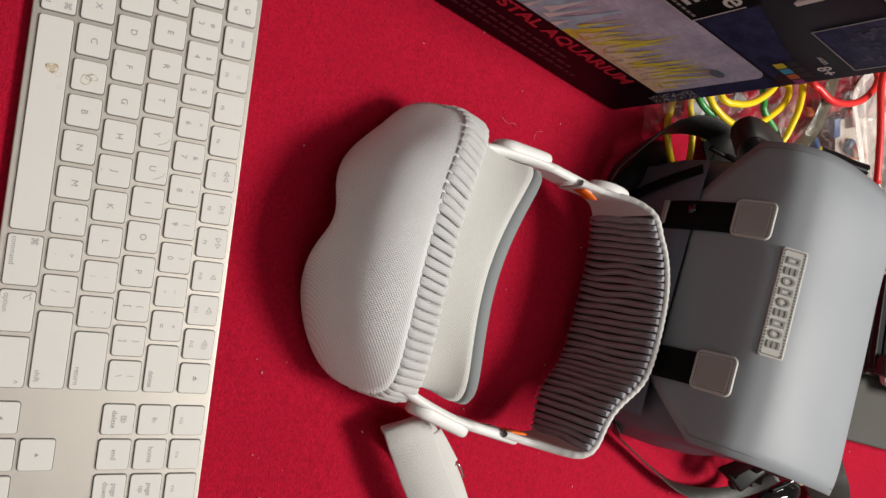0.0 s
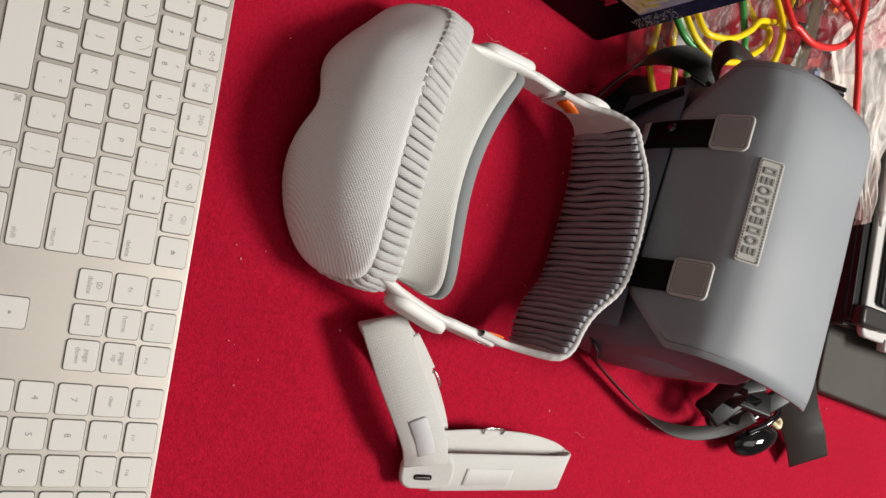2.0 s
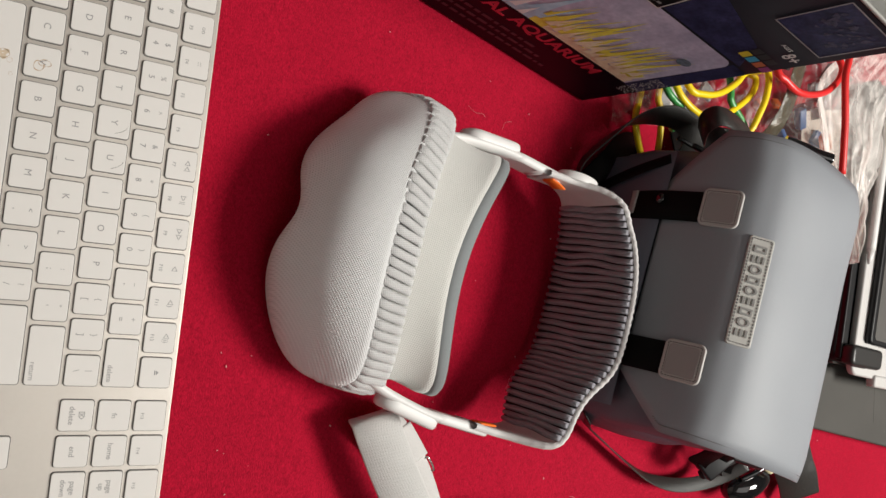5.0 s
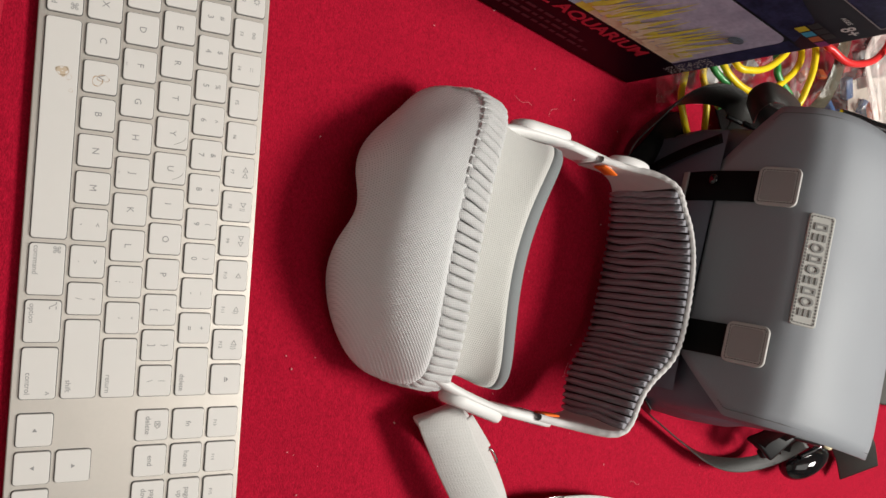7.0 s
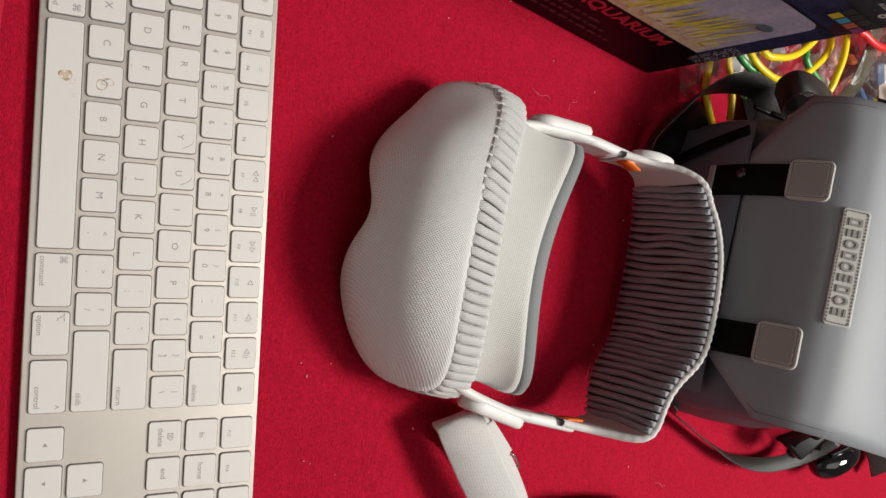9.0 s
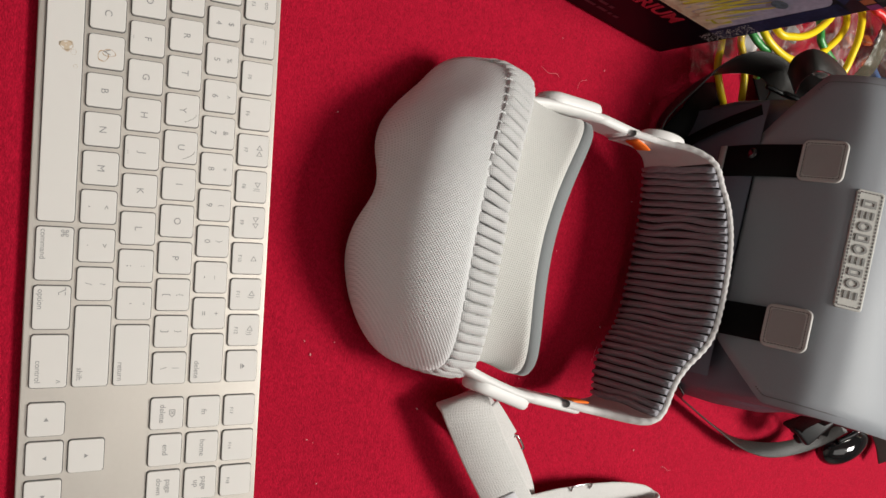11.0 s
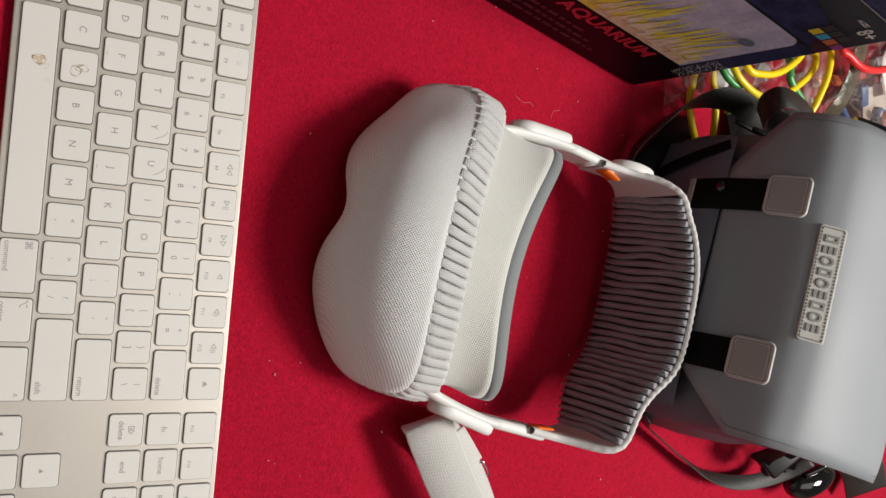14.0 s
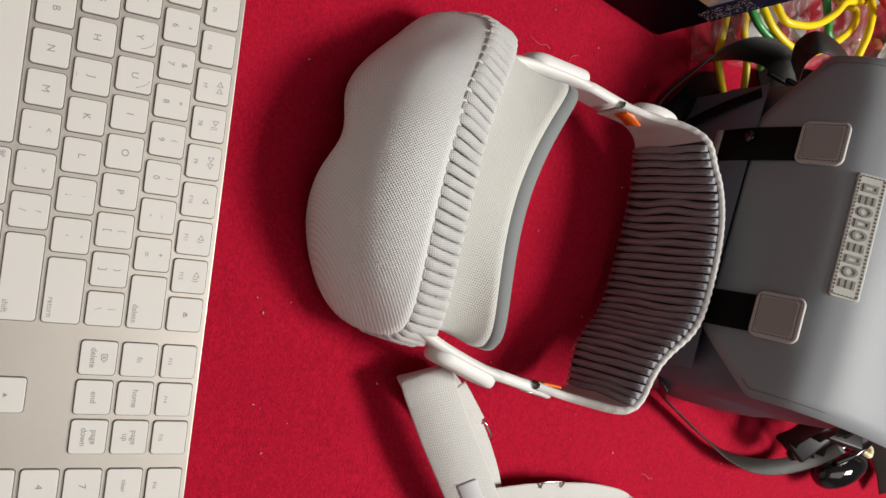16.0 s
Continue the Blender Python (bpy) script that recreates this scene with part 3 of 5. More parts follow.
    ends = [i for i, p in enumerate(way) if p.y > (0.1225 if p.x < 0 else 0.1245)]
    # near-black backing: its colour stands for the shade between the ribs
    inside = part("band_inside", grid(inner[ends[0]:ends[-1] + 1]), M_BANDBACK, hs, "grey ribbed inside of the knit headband, its grooves coloured dark for shade")
    start, stop = run[ends[0]], run[ends[-1]]
    count = round((stop - start) / 0.0053)
    for r in range(count):
        at = start + (stop - start) * (r + 0.5) / count
        shear = 0.0065 * max(0.0, 1 - 2.2 * (r + 0.5) / count)      # the ribs lean along the band near the dial
        rows = []
        for j in range(13):
            t = j / 12
            here = max(start, at + shear * (t - 0.6))
            i = max(1, next((k for k, v in enumerate(run) if v >= here), len(run) - 1))
            share = (here - run[i - 1]) / max(1e-9, run[i] - run[i - 1])
            d = (way[min(i + 1, len(way) - 1)] - way[max(i - 1, 0)]).normalized()
            normal = Vector((d.y, -d.x, 0))
            wave = 0.0009 * noise.noise((t * 2.6, r * 0.10, 4)) + 0.00012 * noise.noise((t * 7, r * 3.1, 9))
            fat = 1.0 + 0.04 * noise.noise((t * 3, r * 1.7, 2))
            end = min(1.0, 6 * t + 0.35, 8 * (1 - t) + 0.85)
            c = inner[i - 1][j].lerp(inner[i][j], share) + d * wave + Vector((0, 0, -0.0012 if j == 0 else 0))
            rows.append([c + d * (0.00212 * fat * (0.55 + 0.45 * end) * math.cos(a)) + normal * (0.0033 * fat * end * math.sin(a)) for a in (2 * math.pi * k / 10 for k in range(10))])
        part("rib", grid(rows, True, True), M_BANDIN, inside)
    for some in (inner[:ends[0] + 1], inner[ends[-1]:]):
        part("band_end_lining", grid(some), M_BANDOUT, hs, "plain pale inside of the band's end")
    part("band_outside", grid(outer), M_BANDOUT, hs, "white outside of the knit headband")
    part("band_rim", grid(lip), M_BANDOUT, hs, "white scalloped rim of the headband")
    part("band_bottom", grid([[a[0], b[0]] for a, b in zip(inner, outer)]), M_BANDOUT, hs)


headset()


# ---- shoulder bag ----
def bag():
    bg = empty("camera_bag", SIDE, "slate grey flap bag with two straps and a silver badge", "bag")
    # profile of the flap from its front edge over the top to the back: (w, z)
    prof = [(0.1665, 0.080), (0.1675, 0.095), (0.1700, 0.110), (0.1745, 0.124), (0.1815, 0.138), (0.190, 0.1465), (0.200, 0.1525), (0.215, 0.1565), (0.235, 0.158), (0.258, 0.157), (0.278, 0.1545), (0.290, 0.151)]
    path = smooth_path([(0, w, z) for w, z in prof], 6)

    def span(i):
        p = path[i]
        k = min(1.0, max(0.0, (p.z - 0.080) / 0.040)) if p.y < 0.2 else 1.0
        return -0.112 - 0.044 * k, 0.022 + 0.036 * k + 0.004 * max(0, (p.y - 0.17) / 0.12)

    rows_t, rows_b = [], []
    for i, p in enumerate(path):
        lo, hi = span(i)
        a = path[max(i - 1, 0)]
        b = path[min(i + 1, len(path) - 1)]
        d = (b - a).normalized()
        nrm = Vector((0, -d.z, d.y))
        line = []
        for j in range(25):
            t = j / 24
            u = lo + (hi - lo) * t
            sag = 0.006 * max(0, (0.14 - t) / 0.14) ** 2 + 0.003 * max(0, (t - 0.9) / 0.1) ** 2
            wav = 0.0012 * noise.noise((u * 18, p.y * 18, 2))
            line.append(Vector((u, p.y, p.z - sag + wav)))
        rows_t.append(line)
        rows_b.append([v - nrm * 0.0022 for v in line])
    bm = grid(rows_t)
    loop = join([bm, grid(rows_b)])
    edge_t = rows_t[0] + [r[-1] for r in rows_t[1:]] + rows_t[-1][::-1][1:] + [r[0] for r in rows_t[::-1][1:-1]]
    edge_b = rows_b[0] + [r[-1] for r in rows_b[1:]] + rows_b[-1][::-1][1:] + [r[0] for r in rows_b[::-1][1:-1]]
    rim = grid([edge_t, edge_b], True)
    flap_bm = join([loop, rim])
    bmesh.ops.remove_doubles(flap_bm, verts=flap_bm.verts, dist=1e-5)
    flap = part("flap", flap_bm, M_BAG, bg, "slate coated-cloth flap")

    # body under the flap
    rows = []
    for z, inset in ((0.0, 0.006), (0.004, 0.001), (0.03, -0.002), (0.07, -0.001), (0.11, 0.003), (0.128, 0.010), (0.138, 0.020)):
        line = []
        x0, x1, y0, y1 = -0.150 + inset, 0.060 - inset, 0.1735 + inset, 0.284 - inset
        r = 0.022
        for cx, cy, a0 in ((x1 - r, y0 + r, -90), (x1 - r, y1 - r, 0), (x0 + r, y1 - r, 90), (x0 + r, y0 + r, 180)):
            for k in range(7):
                a = radians(a0 + 15 * k)
                crease = 0.0025 * noise.noise((cx * 30 + k, cy * 20, z * 40))
                line.append((cx + (r + crease) * math.cos(a), cy + (r + crease) * math.sin(a), z))
        rows.append(line)
    part("body", grid(rows, True, True), M_BAGSHADE, bg, "slate padded body, coloured darker for its shade")
    # soft side pocket bulges
    for sgn, u in ((1, 0.050), (-1, -0.142)):
        rows = []
        for z, k in ((0.002, 0.7), (0.02, 0.95), (0.045, 1.0), (0.07, 0.9), (0.088, 0.6), (0.094, 0.2)):
            rows.append([(u + sgn * 0.017 * k * math.cos(a), 0.222 + 0.046 * (0.7 + 0.3 * k) * math.sin(a) + 0.002 * math.sin(5 * a + z * 90), z + 0.006 * math.sin(a))
                         for a in (math.pi * (i / 16 - 0.5) for i in range(17))])
        part("side_pocket", grid(rows), M_BAGSHADE, bg, "bulging slate side pocket, coloured darker for its shade")
    # front pocket edge beneath the flap
    rows = []
    for z, k in ((0.004, 0.9), (0.03, 1.0), (0.06, 1.0), (0.074, 0.8), (0.080, 0.2)):
        rows.append([(-0.140 + 0.190 * i / 20, 0.166 - 0.006 * k * math.sin(math.pi * i / 20) ** 0.4, z) for i in range(21)])
    part("front_pocket", grid(rows), M_BAGSHADE, bg, "slate front pocket, coloured darker for its shade")

    # black strip laid on the pocket in place of the shade in its gap
    part("pocket_gap_shade", ribbon([(-0.108, 0.1580, 0.014), (-0.117, 0.1583, 0.034), (-0.1255, 0.1600, 0.056), (-0.134, 0.1650, 0.076)], [(0.6, 0, 0.8)] * 4, 0.0090, 0.0006), M_WEB, bg, "black strip standing for the shade in the pocket's gap")

    def on_flap(s):
        """A frame lying on the flap at arc length s from its front edge."""
        run = 0.0
        for a, b in zip(path, path[1:]):
            d = (b - a).length
            if run + d >= s:
                p = a.lerp(b, (s - run) / d)
                w = (b - a).normalized()
                return p, w
            run += d

    def lay(u, s, lift):
        p, d = on_flap(s)
        n = Vector((0, -d.z, d.y))
        m = Matrix.Identity(4)
        m.col[0][:3], m.col[1][:3], m.col[2][:3] = (1, 0, 0), d, n
        m.col[3][:3] = Vector((u, p.y, p.z)) + n * lift
        return m

    def stitches(w, d, gap, m, z):
        out = []
        for (ax, ay), (bx, by) in (((-1, -1), (1, -1)), ((1, -1), (1, 1)), ((1, 1), (-1, 1)), ((-1, 1), (-1, -1))):
            a, b = Vector((ax * w / 2, ay * d / 2, z)), Vector((bx * w / 2, by * d / 2, z))
            k = max(2, round((b - a).length / gap))
            for i in range(k):
                c = a.lerp(b, (i + 0.5) / k)
                size = (gap * 0.62, 0.0005, 0.0004) if ay == by else (0.0005, gap * 0.62, 0.0004)
                out.append(block(size, c))
        bm = join(out)
        bmesh.ops.transform(bm, matrix=m, verts=bm.verts)
        return bm

    for u in (-0.0965, 0.0105):
        front = [(u, 0.1615, 0.052), (u, 0.1610, 0.066), (u, 0.1625, 0.082), (u, 0.1655, 0.097), (u, 0.1695, 0.113), (u, 0.1755, 0.128)]
        strap = part("closure_strap", ribbon(front, [(1, 0, 0)] * 6, 0.022, 0.0016), M_WEB, bg, "black webbing closure strap")
        m = lay(u, 0.044, 0.0028)
        tab = rounded_slab(0.0270, 0.0270, 0.0026, 0.0045, 0.0008)
        bmesh.ops.transform(tab, matrix=m, verts=tab.verts)
        t = part("strap_tab", tab, M_EDGE, bg, "grey leather tab with dark stitching")
        pad = rounded_slab(0.0205, 0.0205, 0.0012, 0.0025, 0.0004, (0, 0, 0.0010))
        bmesh.ops.transform(pad, matrix=m, verts=pad.verts)
        part("tab_pad", pad, M_LEATHER, t)
        part("stitching", stitches(0.0222, 0.0222, 0.0021, m, 0.00135), M_THREAD, t, smooth=False)
        snap = bmesh.new()
        bmesh.ops.create_uvsphere(snap, u_segments=16, v_segments=8, radius=0.0040)
        bmesh.ops.transform(snap, matrix=pose(u - 0.004, 0.1600, 0.080) @ Matrix.Diagonal((1, 0.45, 1, 1)), verts=snap.verts)
        part("snap_button", snap, M_GLOSS, strap, "small glossy snap button")

    part("strap_keeper", block((0.0180, 0.0018, 0.0050), (-0.0985, 0.1598, 0.0560), 0.0007), M_LEATHER, bg, "small pale keeper loop")
    m = lay(-0.0455, 0.0735, 0.0001)
    plate = rounded_slab(0.0740, 0.0165, 0.0018, 0.0022, 0.0006)
    bmesh.ops.transform(plate, matrix=m, verts=plate.verts)
    badge = part("badge", plate, M_BADGE, bg, "silver embossed badge with a stitched border")
    part("stitching", stitches(0.0705, 0.0132, 0.0022, m, 0.00115), M_THREAD, badge, smooth=False)
    ring_rows = [[(r * math.cos(a), 1.35 * r * math.sin(a), h) for a in (2 * math.pi * k / 20 for k in range(20))] for r, h in ((0.0018, 0), (0.0018, 0.0004), (0.0030, 0.0004), (0.0030, 0))]
    for i in range(9):
        kind = "fbrfrbfrb"[i]
        if kind == "f":
            mark = join([block((0.0048, 0.0014, 0.0007), (0, 0.0034, 0)), block((0.0048, 0.0014, 0.0007), (0, -0.0034, 0)),
                         block((0.0014, 0.0056, 0.0007), (-0.0017, 0, 0)), block((0.0014, 0.0056, 0.0007), (0.0017, 0, 0))])
        elif kind == "b":
            mark = join([block((0.0048, 0.0015, 0.0007), (0, y, 0)) for y in (-0.0033, 0, 0.0033)])
        else:
            mark = grid(ring_rows, True)
        bmesh.ops.transform(mark, matrix=m @ Matrix.Translation((-0.0285 + i * 0.0071, 0, 0.0012)), verts=mark.verts)
        part("raised_shape", mark, M_MARK, badge, smooth=False)
    # line of stitches along the flap's right and left edges
    seam, seam_far = [], []
    for i in range(14, len(path) - 1):
        for k in (0.3, 0.8):
            p = rows_t[i][-1].lerp(rows_t[i + 1][-1], k)
            seam.append(block((0.0005, 0.0016, 0.0004), p + Vector((-0.0045, 0, 0.0006))))
            p = rows_t[i][0].lerp(rows_t[i + 1][0], k)
            seam_far.append(block((0.0005, 0.0016, 0.0004), p + Vector((0.0050, 0, 0.0012))))
    for row in (seam, seam_far):
        tagged(part("edge_stitching", join(row), M_THREAD, flap, smooth=False), kind="stuff")
    return bg


bag()


# ---- printed box ----
def game_box():
    # stands on its long side; x runs along its face towards +y, y is its depth, z up
    yaw = math.degrees(math.atan2(0.21, 0.045))
    length, high, deep = 0.335, 0.2465, 0.040
    base = pose(0.0415, 0.4085, 0, 0, 0, yaw) @ pose(-length, 0, 0.0008, 2.0)
    bx = empty("kit_box", base, "glossy black printed science kit box, its top flap open", "box")
    part("carton", block((length, deep, high), (length / 2, deep / 2, high / 2), 0.0008, 1), M_CARD, bx, "glossy black carton")
    rows = []
    for t in range(11):
        a = t / 10
        y, z = 0.001 + 0.040 * a, high + 0.0012 + 0.004 * math.sin(a * 1.9)
        r = 0.017 * (1 - math.sqrt(max(0, 1 - max(0, (a - 0.58) / 0.42) ** 2)))
        rows.append([(0.02 + r, y, z), (length * 0.5, y, z + 0.0008), (length - 0.001 - r, y, z)])
    lid = grid(rows)
    bmesh.ops.solidify(lid, geom=lid.faces[:], thickness=0.0010)
    part("top_flap", lid, M_CARDIN, bx, "open grey card flap", smooth=False)
    part("flap_fold", block((length - 0.004, 0.0016, 0.0022), (length * 0.5, 0.0004, high + 0.0009), 0.0007), tint("worn_card_edge", (0.30, 0.29, 0.27), 0.7), bx)

    L = length

    def poly(pts, lift):
        bm = bmesh.new()
        bm.faces.new([bm.verts.new((L - x, -lift, z)) for x, z in pts])
        return bm

    def rect(x0, z0, x1, z1, lift):
        return poly(((x0, z0), (x0, z1), (x1, z1), (x1, z0)), lift)

    # x is measured from the box's near corner
    part("band_print", rect(0.001, 0.001, L - 0.002, 0.0585, 0.0003), material("black_gloss_print", (0.006, 0.004, 0.007), 0.35, vary=0.2, spec=0.08), bx, "glossy black lower band", smooth=False)
    sky = material("violet_cave_print", (0.46, 0.47, 0.74), 0.35, vary=0.55, grain=(45, 300), second=(0.86, 0.80, 0.96), spec=0.3)
    pts = [(L - 0.002, 0.0600), (0.0160, 0.0600)] + [(0.0225 - 0.0080 * math.cos(a), 0.1420 + 0.0080 * math.sin(a)) for a in (math.pi / 2 * q / 6 for q in range(7))] + [(L - 0.002, 0.1500)]
    pic = part("picture_print", poly(pts, 0.0004), sky, bx, "painted crystal cave picture", smooth=False)
    corner = material("deep_blue_print", (0.006, 0.006, 0.020), 0.4, vary=0.9, grain=(90, 420), second=(0.075, 0.080, 0.20), spec=0.1)
    part("corner_print", rect(0.001, 0.0590, 0.0150, 0.150, 0.00035), corner, bx, smooth=False)
    part("corner_print", poly(((0.012, 0.152), (0.030, 0.176), (0.086, 0.192), (0.0865, 0.152)), 0.0004), corner, bx, smooth=False)
    rng = random.Random(4)

    def spikes(x0, x1, count, z0, tall, lean, lift, thin=1.0):
        out = []
        for i in range(count):
            x = x0 + (x1 - x0) * (i + rng.random() * 0.8) / count
            zz = z0 + rng.uniform(-0.001, 0.010)
            h, w = tall * rng.uniform(0.45, 1.0), rng.uniform(0.0022, 0.0055) * thin
            t = lean + rng.uniform(-0.10, 0.10)
            out.append(poly(((x - w, zz), (x - w * 0.45 + t * h * 0.4, zz + h * 0.42), (x + t * h, zz + h), (x + w * 0.5 + t * h * 0.4, zz + h * 0.36), (x + w, zz)), lift + i * 0.000008))
        return join(out)

    def ground(x0, x1, z1, lift):
        top = [(x0 + (x1 - x0) * q / 12, z1 + 0.004 * noise.noise((q * 0.9, z1 * 50, 1))) for q in range(13)]
        return poly([(x0, 0.0602), *top, (x1, 0.0602)], lift)

    def paint(name, colour, second):
        lift = [tuple(min(0.95, 2.6 * v) for v in c) for c in (colour, second)]
        return material(name, lift[0], 0.35, vary=0.35, grain=(45, 260), second=lift[1], spec=0.15)

    warm, cool = paint("yellow_print", (0.54, 0.30, 0.03), (0.54, 0.42, 0.06)), paint("ice_blue_print", (0.13, 0.26, 0.36), (0.27, 0.34, 0.37))
    leaf, peach = paint("green_print", (0.14, 0.28, 0.06), (0.38, 0.50, 0.20)), paint("peach_print", (0.48, 0.26, 0.15), (0.72, 0.46, 0.28))
    grey = paint("mauve_print", (0.16, 0.15, 0.20), (0.36, 0.33, 0.38))
    part("ground_print", ground(0.020, 0.112, 0.0820, 0.0005), warm, pic, smooth=False)
    part("ground_print", ground(0.018, 0.100, 0.0700, 0.00056), peach, pic, smooth=False)
    part("ground_print", ground(0.112, 0.170, 0.0740, 0.0005), cool, pic, smooth=False)
    part("ground_print", ground(0.170, 0.260, 0.0780, 0.0005), leaf, pic, smooth=False)
    part("spike_print", spikes(0.030, 0.112, 26, 0.068, 0.058, -0.14, 0.0007, 0.75), warm, pic, "yellow painted crystals", smooth=False)
    part("spike_print", spikes(0.022, 0.105, 22, 0.064, 0.032, -0.12, 0.0009, 0.6), peach, pic, smooth=False)
    part("spike_print", spikes(0.042, 0.104, 8, 0.064, 0.036, -0.10, 0.0008, 0.5), grey, pic, smooth=False)
    part("spike_print", spikes(0.112, 0.168, 8, 0.062, 0.060, -0.20, 0.0007, 1.2), cool, pic, "pale blue painted crystals", smooth=False)
    part("spike_print", spikes(0.118, 0.168, 6, 0.062, 0.036, -0.15, 0.0009, 0.7), paint("mist_print", (0.42, 0.42, 0.55), (0.66, 0.66, 0.74)), pic, smooth=False)
    part("spike_print", spikes(0.170, 0.255, 16, 0.062, 0.062, -0.15, 0.0007), leaf, pic, "green painted crystals", smooth=False)
    part("spike_print", spikes(0.172, 0.250, 9, 0.062, 0.045, -0.15, 0.0009, 0.6), paint("pale_leaf_print", (0.40, 0.48, 0.42), (0.60, 0.66, 0.60)), pic, smooth=False)
    ball = bmesh.new()
    bmesh.ops.create_circle(ball, cap_ends=True, segments=28, radius=0.0050)
    bmesh.ops.transform(ball, matrix=Matrix.Translation((L - 0.0290, -0.0012, 0.1225)) @ pose(0, 0, 0, 90) @ Matrix.Diagonal((1.1, 0.9, 1, 1)), verts=ball.verts)
    part("globe_print", ball, material("blue_globe_print", (0.06, 0.11, 0.20), 0.3, vary=0.8, grain=(400, 1200), second=(0.30, 0.38, 0.46)), pic, smooth=False)

    face = Matrix.Translation((0, -0.0006, 0)) @ pose(0, 0, 0, 90)
    red = tint("red_print", (0.48, 0.02, 0.045), 0.5)
    pale = tint("white_print", (0.62, 0.60, 0.58), 0.5)

    def text(body, x0, x1, z0, z1, mat, bold=0.0, lift=0.0):
        """Lettering that fills the span from x1 to x0 and z0 to z1."""
        bm = letters(body, 0.02, (0, 0, 0), None, 0.00005, bold=bold)
        lo = [min(v.co[k] for v in bm.verts) for k in (0, 1)]
        hi = [max(v.co[k] for v in bm.verts) for k in (0, 1)]
        for v in bm.verts:
            v.co.x = L - x1 + (v.co.x - lo[0]) / (hi[0] - lo[0]) * (x1 - x0)
            v.co.y = z0 + (v.co.y - lo[1]) / (hi[1] - lo[1]) * (z1 - z0)
        bmesh.ops.transform(bm, matrix=Matrix.Translation((0, -lift, 0)) @ face, verts=bm.verts)
        part("lettering", bm, mat, bx, smooth=False)

    text("CRYSTAL AQUARIUM", 0.0360, 0.1870, 0.0415, 0.0565, red, 0.0006)
    text("R", 0.1900, 0.1985, 0.0415, 0.0565, red, 0.0006)
    text("AQUARIUM", 0.078, 0.178, 0.2060, 0.2235, pale, 0.0007)
    text("AGES", 0.0190, 0.0275, 0.1895, 0.1922, pale)
    text("8+", 0.0065, 0.0165, 0.1825, 0.1910, pale, 0.0003)
    # small unreadable lines
    lines = []
    for i in range(3):
        x = 0.058 + 0.012 * i
        while x < 0.182 - 0.006 * i:
            w = rng.uniform(0.003, 0.009)
            lines.append(rect(x, 0.0130 + 0.0085 * i, x + w, 0.0165 + 0.0085 * i, 0.0006))
            x += w + 0.002
    part("small_print", join(lines), tint("dull_print", (0.045, 0.030, 0.034), 0.5), bx, smooth=False)
    specks = [rect(x, z, x + 0.0008, z + 0.0008, 0.0008) for x, z in ((rng.uniform(0.002, 0.013), rng.uniform(0.048, 0.088)) for _ in range(170))]
    tagged(part("speckle_print", join(specks), pale, bx, smooth=False), kind="stuff")
    part("label_print", rect(0.1905, 0.0040, 0.2200, 0.0280, 0.0007), pale, bx, "pale label with dark lines", smooth=False)
    part("label_lines", join([rect(0.194 + 0.002 * q, 0.010 + 0.005 * q, 0.215 - 0.002 * q, 0.0125 + 0.005 * q, 0.0009) for q in range(3)]), red, bx, smooth=False)
    # dark title plaque with plain bars
    part("plaque_print", rect(0.0880, 0.1490, 0.230, 0.1950, 0.0007), material("plaque_black", (0.006, 0.006, 0.007), 0.4, spec=0.08), bx, smooth=False)
    silver = tint("grey_title_print", (0.50, 0.49, 0.48), 0.45)
    text("SCIENCE", 0.1040, 0.1830, 0.1590, 0.1745, silver, 0.0006, 0.0014)
    text("Growable", 0.0920, 0.1700, 0.1775, 0.1935, pale, 0.0002, 0.0014)
    part("small_line", join([rect(0.0915 + 0.0042 * i, 0.1532, 0.0945 + 0.0042 * i, 0.1552, 0.0012) for i in range(30)]), tint("grey_bar_print", (0.28, 0.27, 0.27), 0.5), bx, smooth=False)
    part("plaque_line", join([rect(0.0882, 0.1490, 0.23, 0.1499, 0.0012), rect(0.0880, 0.1490, 0.0888, 0.186, 0.0012)]), pale, bx, smooth=False)
    for c, x, z in (((0.62, 0.52, 0.03), 0.0285, 0.1655), ((0.05, 0.35, 0.55), 0.0215, 0.1655), ((0.50, 0.14, 0.05), 0.0145, 0.1655), ((0.30, 0.05, 0.20), 0.0075, 0.1655),
                    ((0.03, 0.03, 0.03), 0.0285, 0.1735), ((0.03, 0.03, 0.03), 0.0215, 0.1735), ((0.03, 0.03, 0.03), 0.0145, 0.1735)):
        part("colour_square", rect(x - 0.0058, z - 0.0034, x, z + 0.0034, 0.0010), tint("square_print", c, 0.4), bx, smooth=False)
    # framed window picture near the top corner
    part("window_print", rect(0.0085, 0.2022, 0.0530, 0.2432, 0.0006), corner, bx, "dark framed picture", smooth=False)
    bits = []
    for q in range(26):
        x, z, a, w = rng.uniform(0.014, 0.047), rng.uniform(0.208, 0.236), rng.uniform(0, 3.1), rng.uniform(0.0015, 0.0045)
        bits.append(poly([(x + w * k * math.cos(a + b), z + w * k * math.sin(a + b)) for b, k in ((0, 1.0), (1.3, 0.5), (2.6, 0.8), (4.4, 0.6))], 0.0007 + 0.00001 * q))
    tagged(part("crystal_print", join(bits), material("violet_crystal_print", (0.03, 0.03, 0.07), 0.35, vary=0.8, grain=(300, 900), second=(0.15, 0.14, 0.24), spec=0.1), bx, smooth=False), kind="stuff")
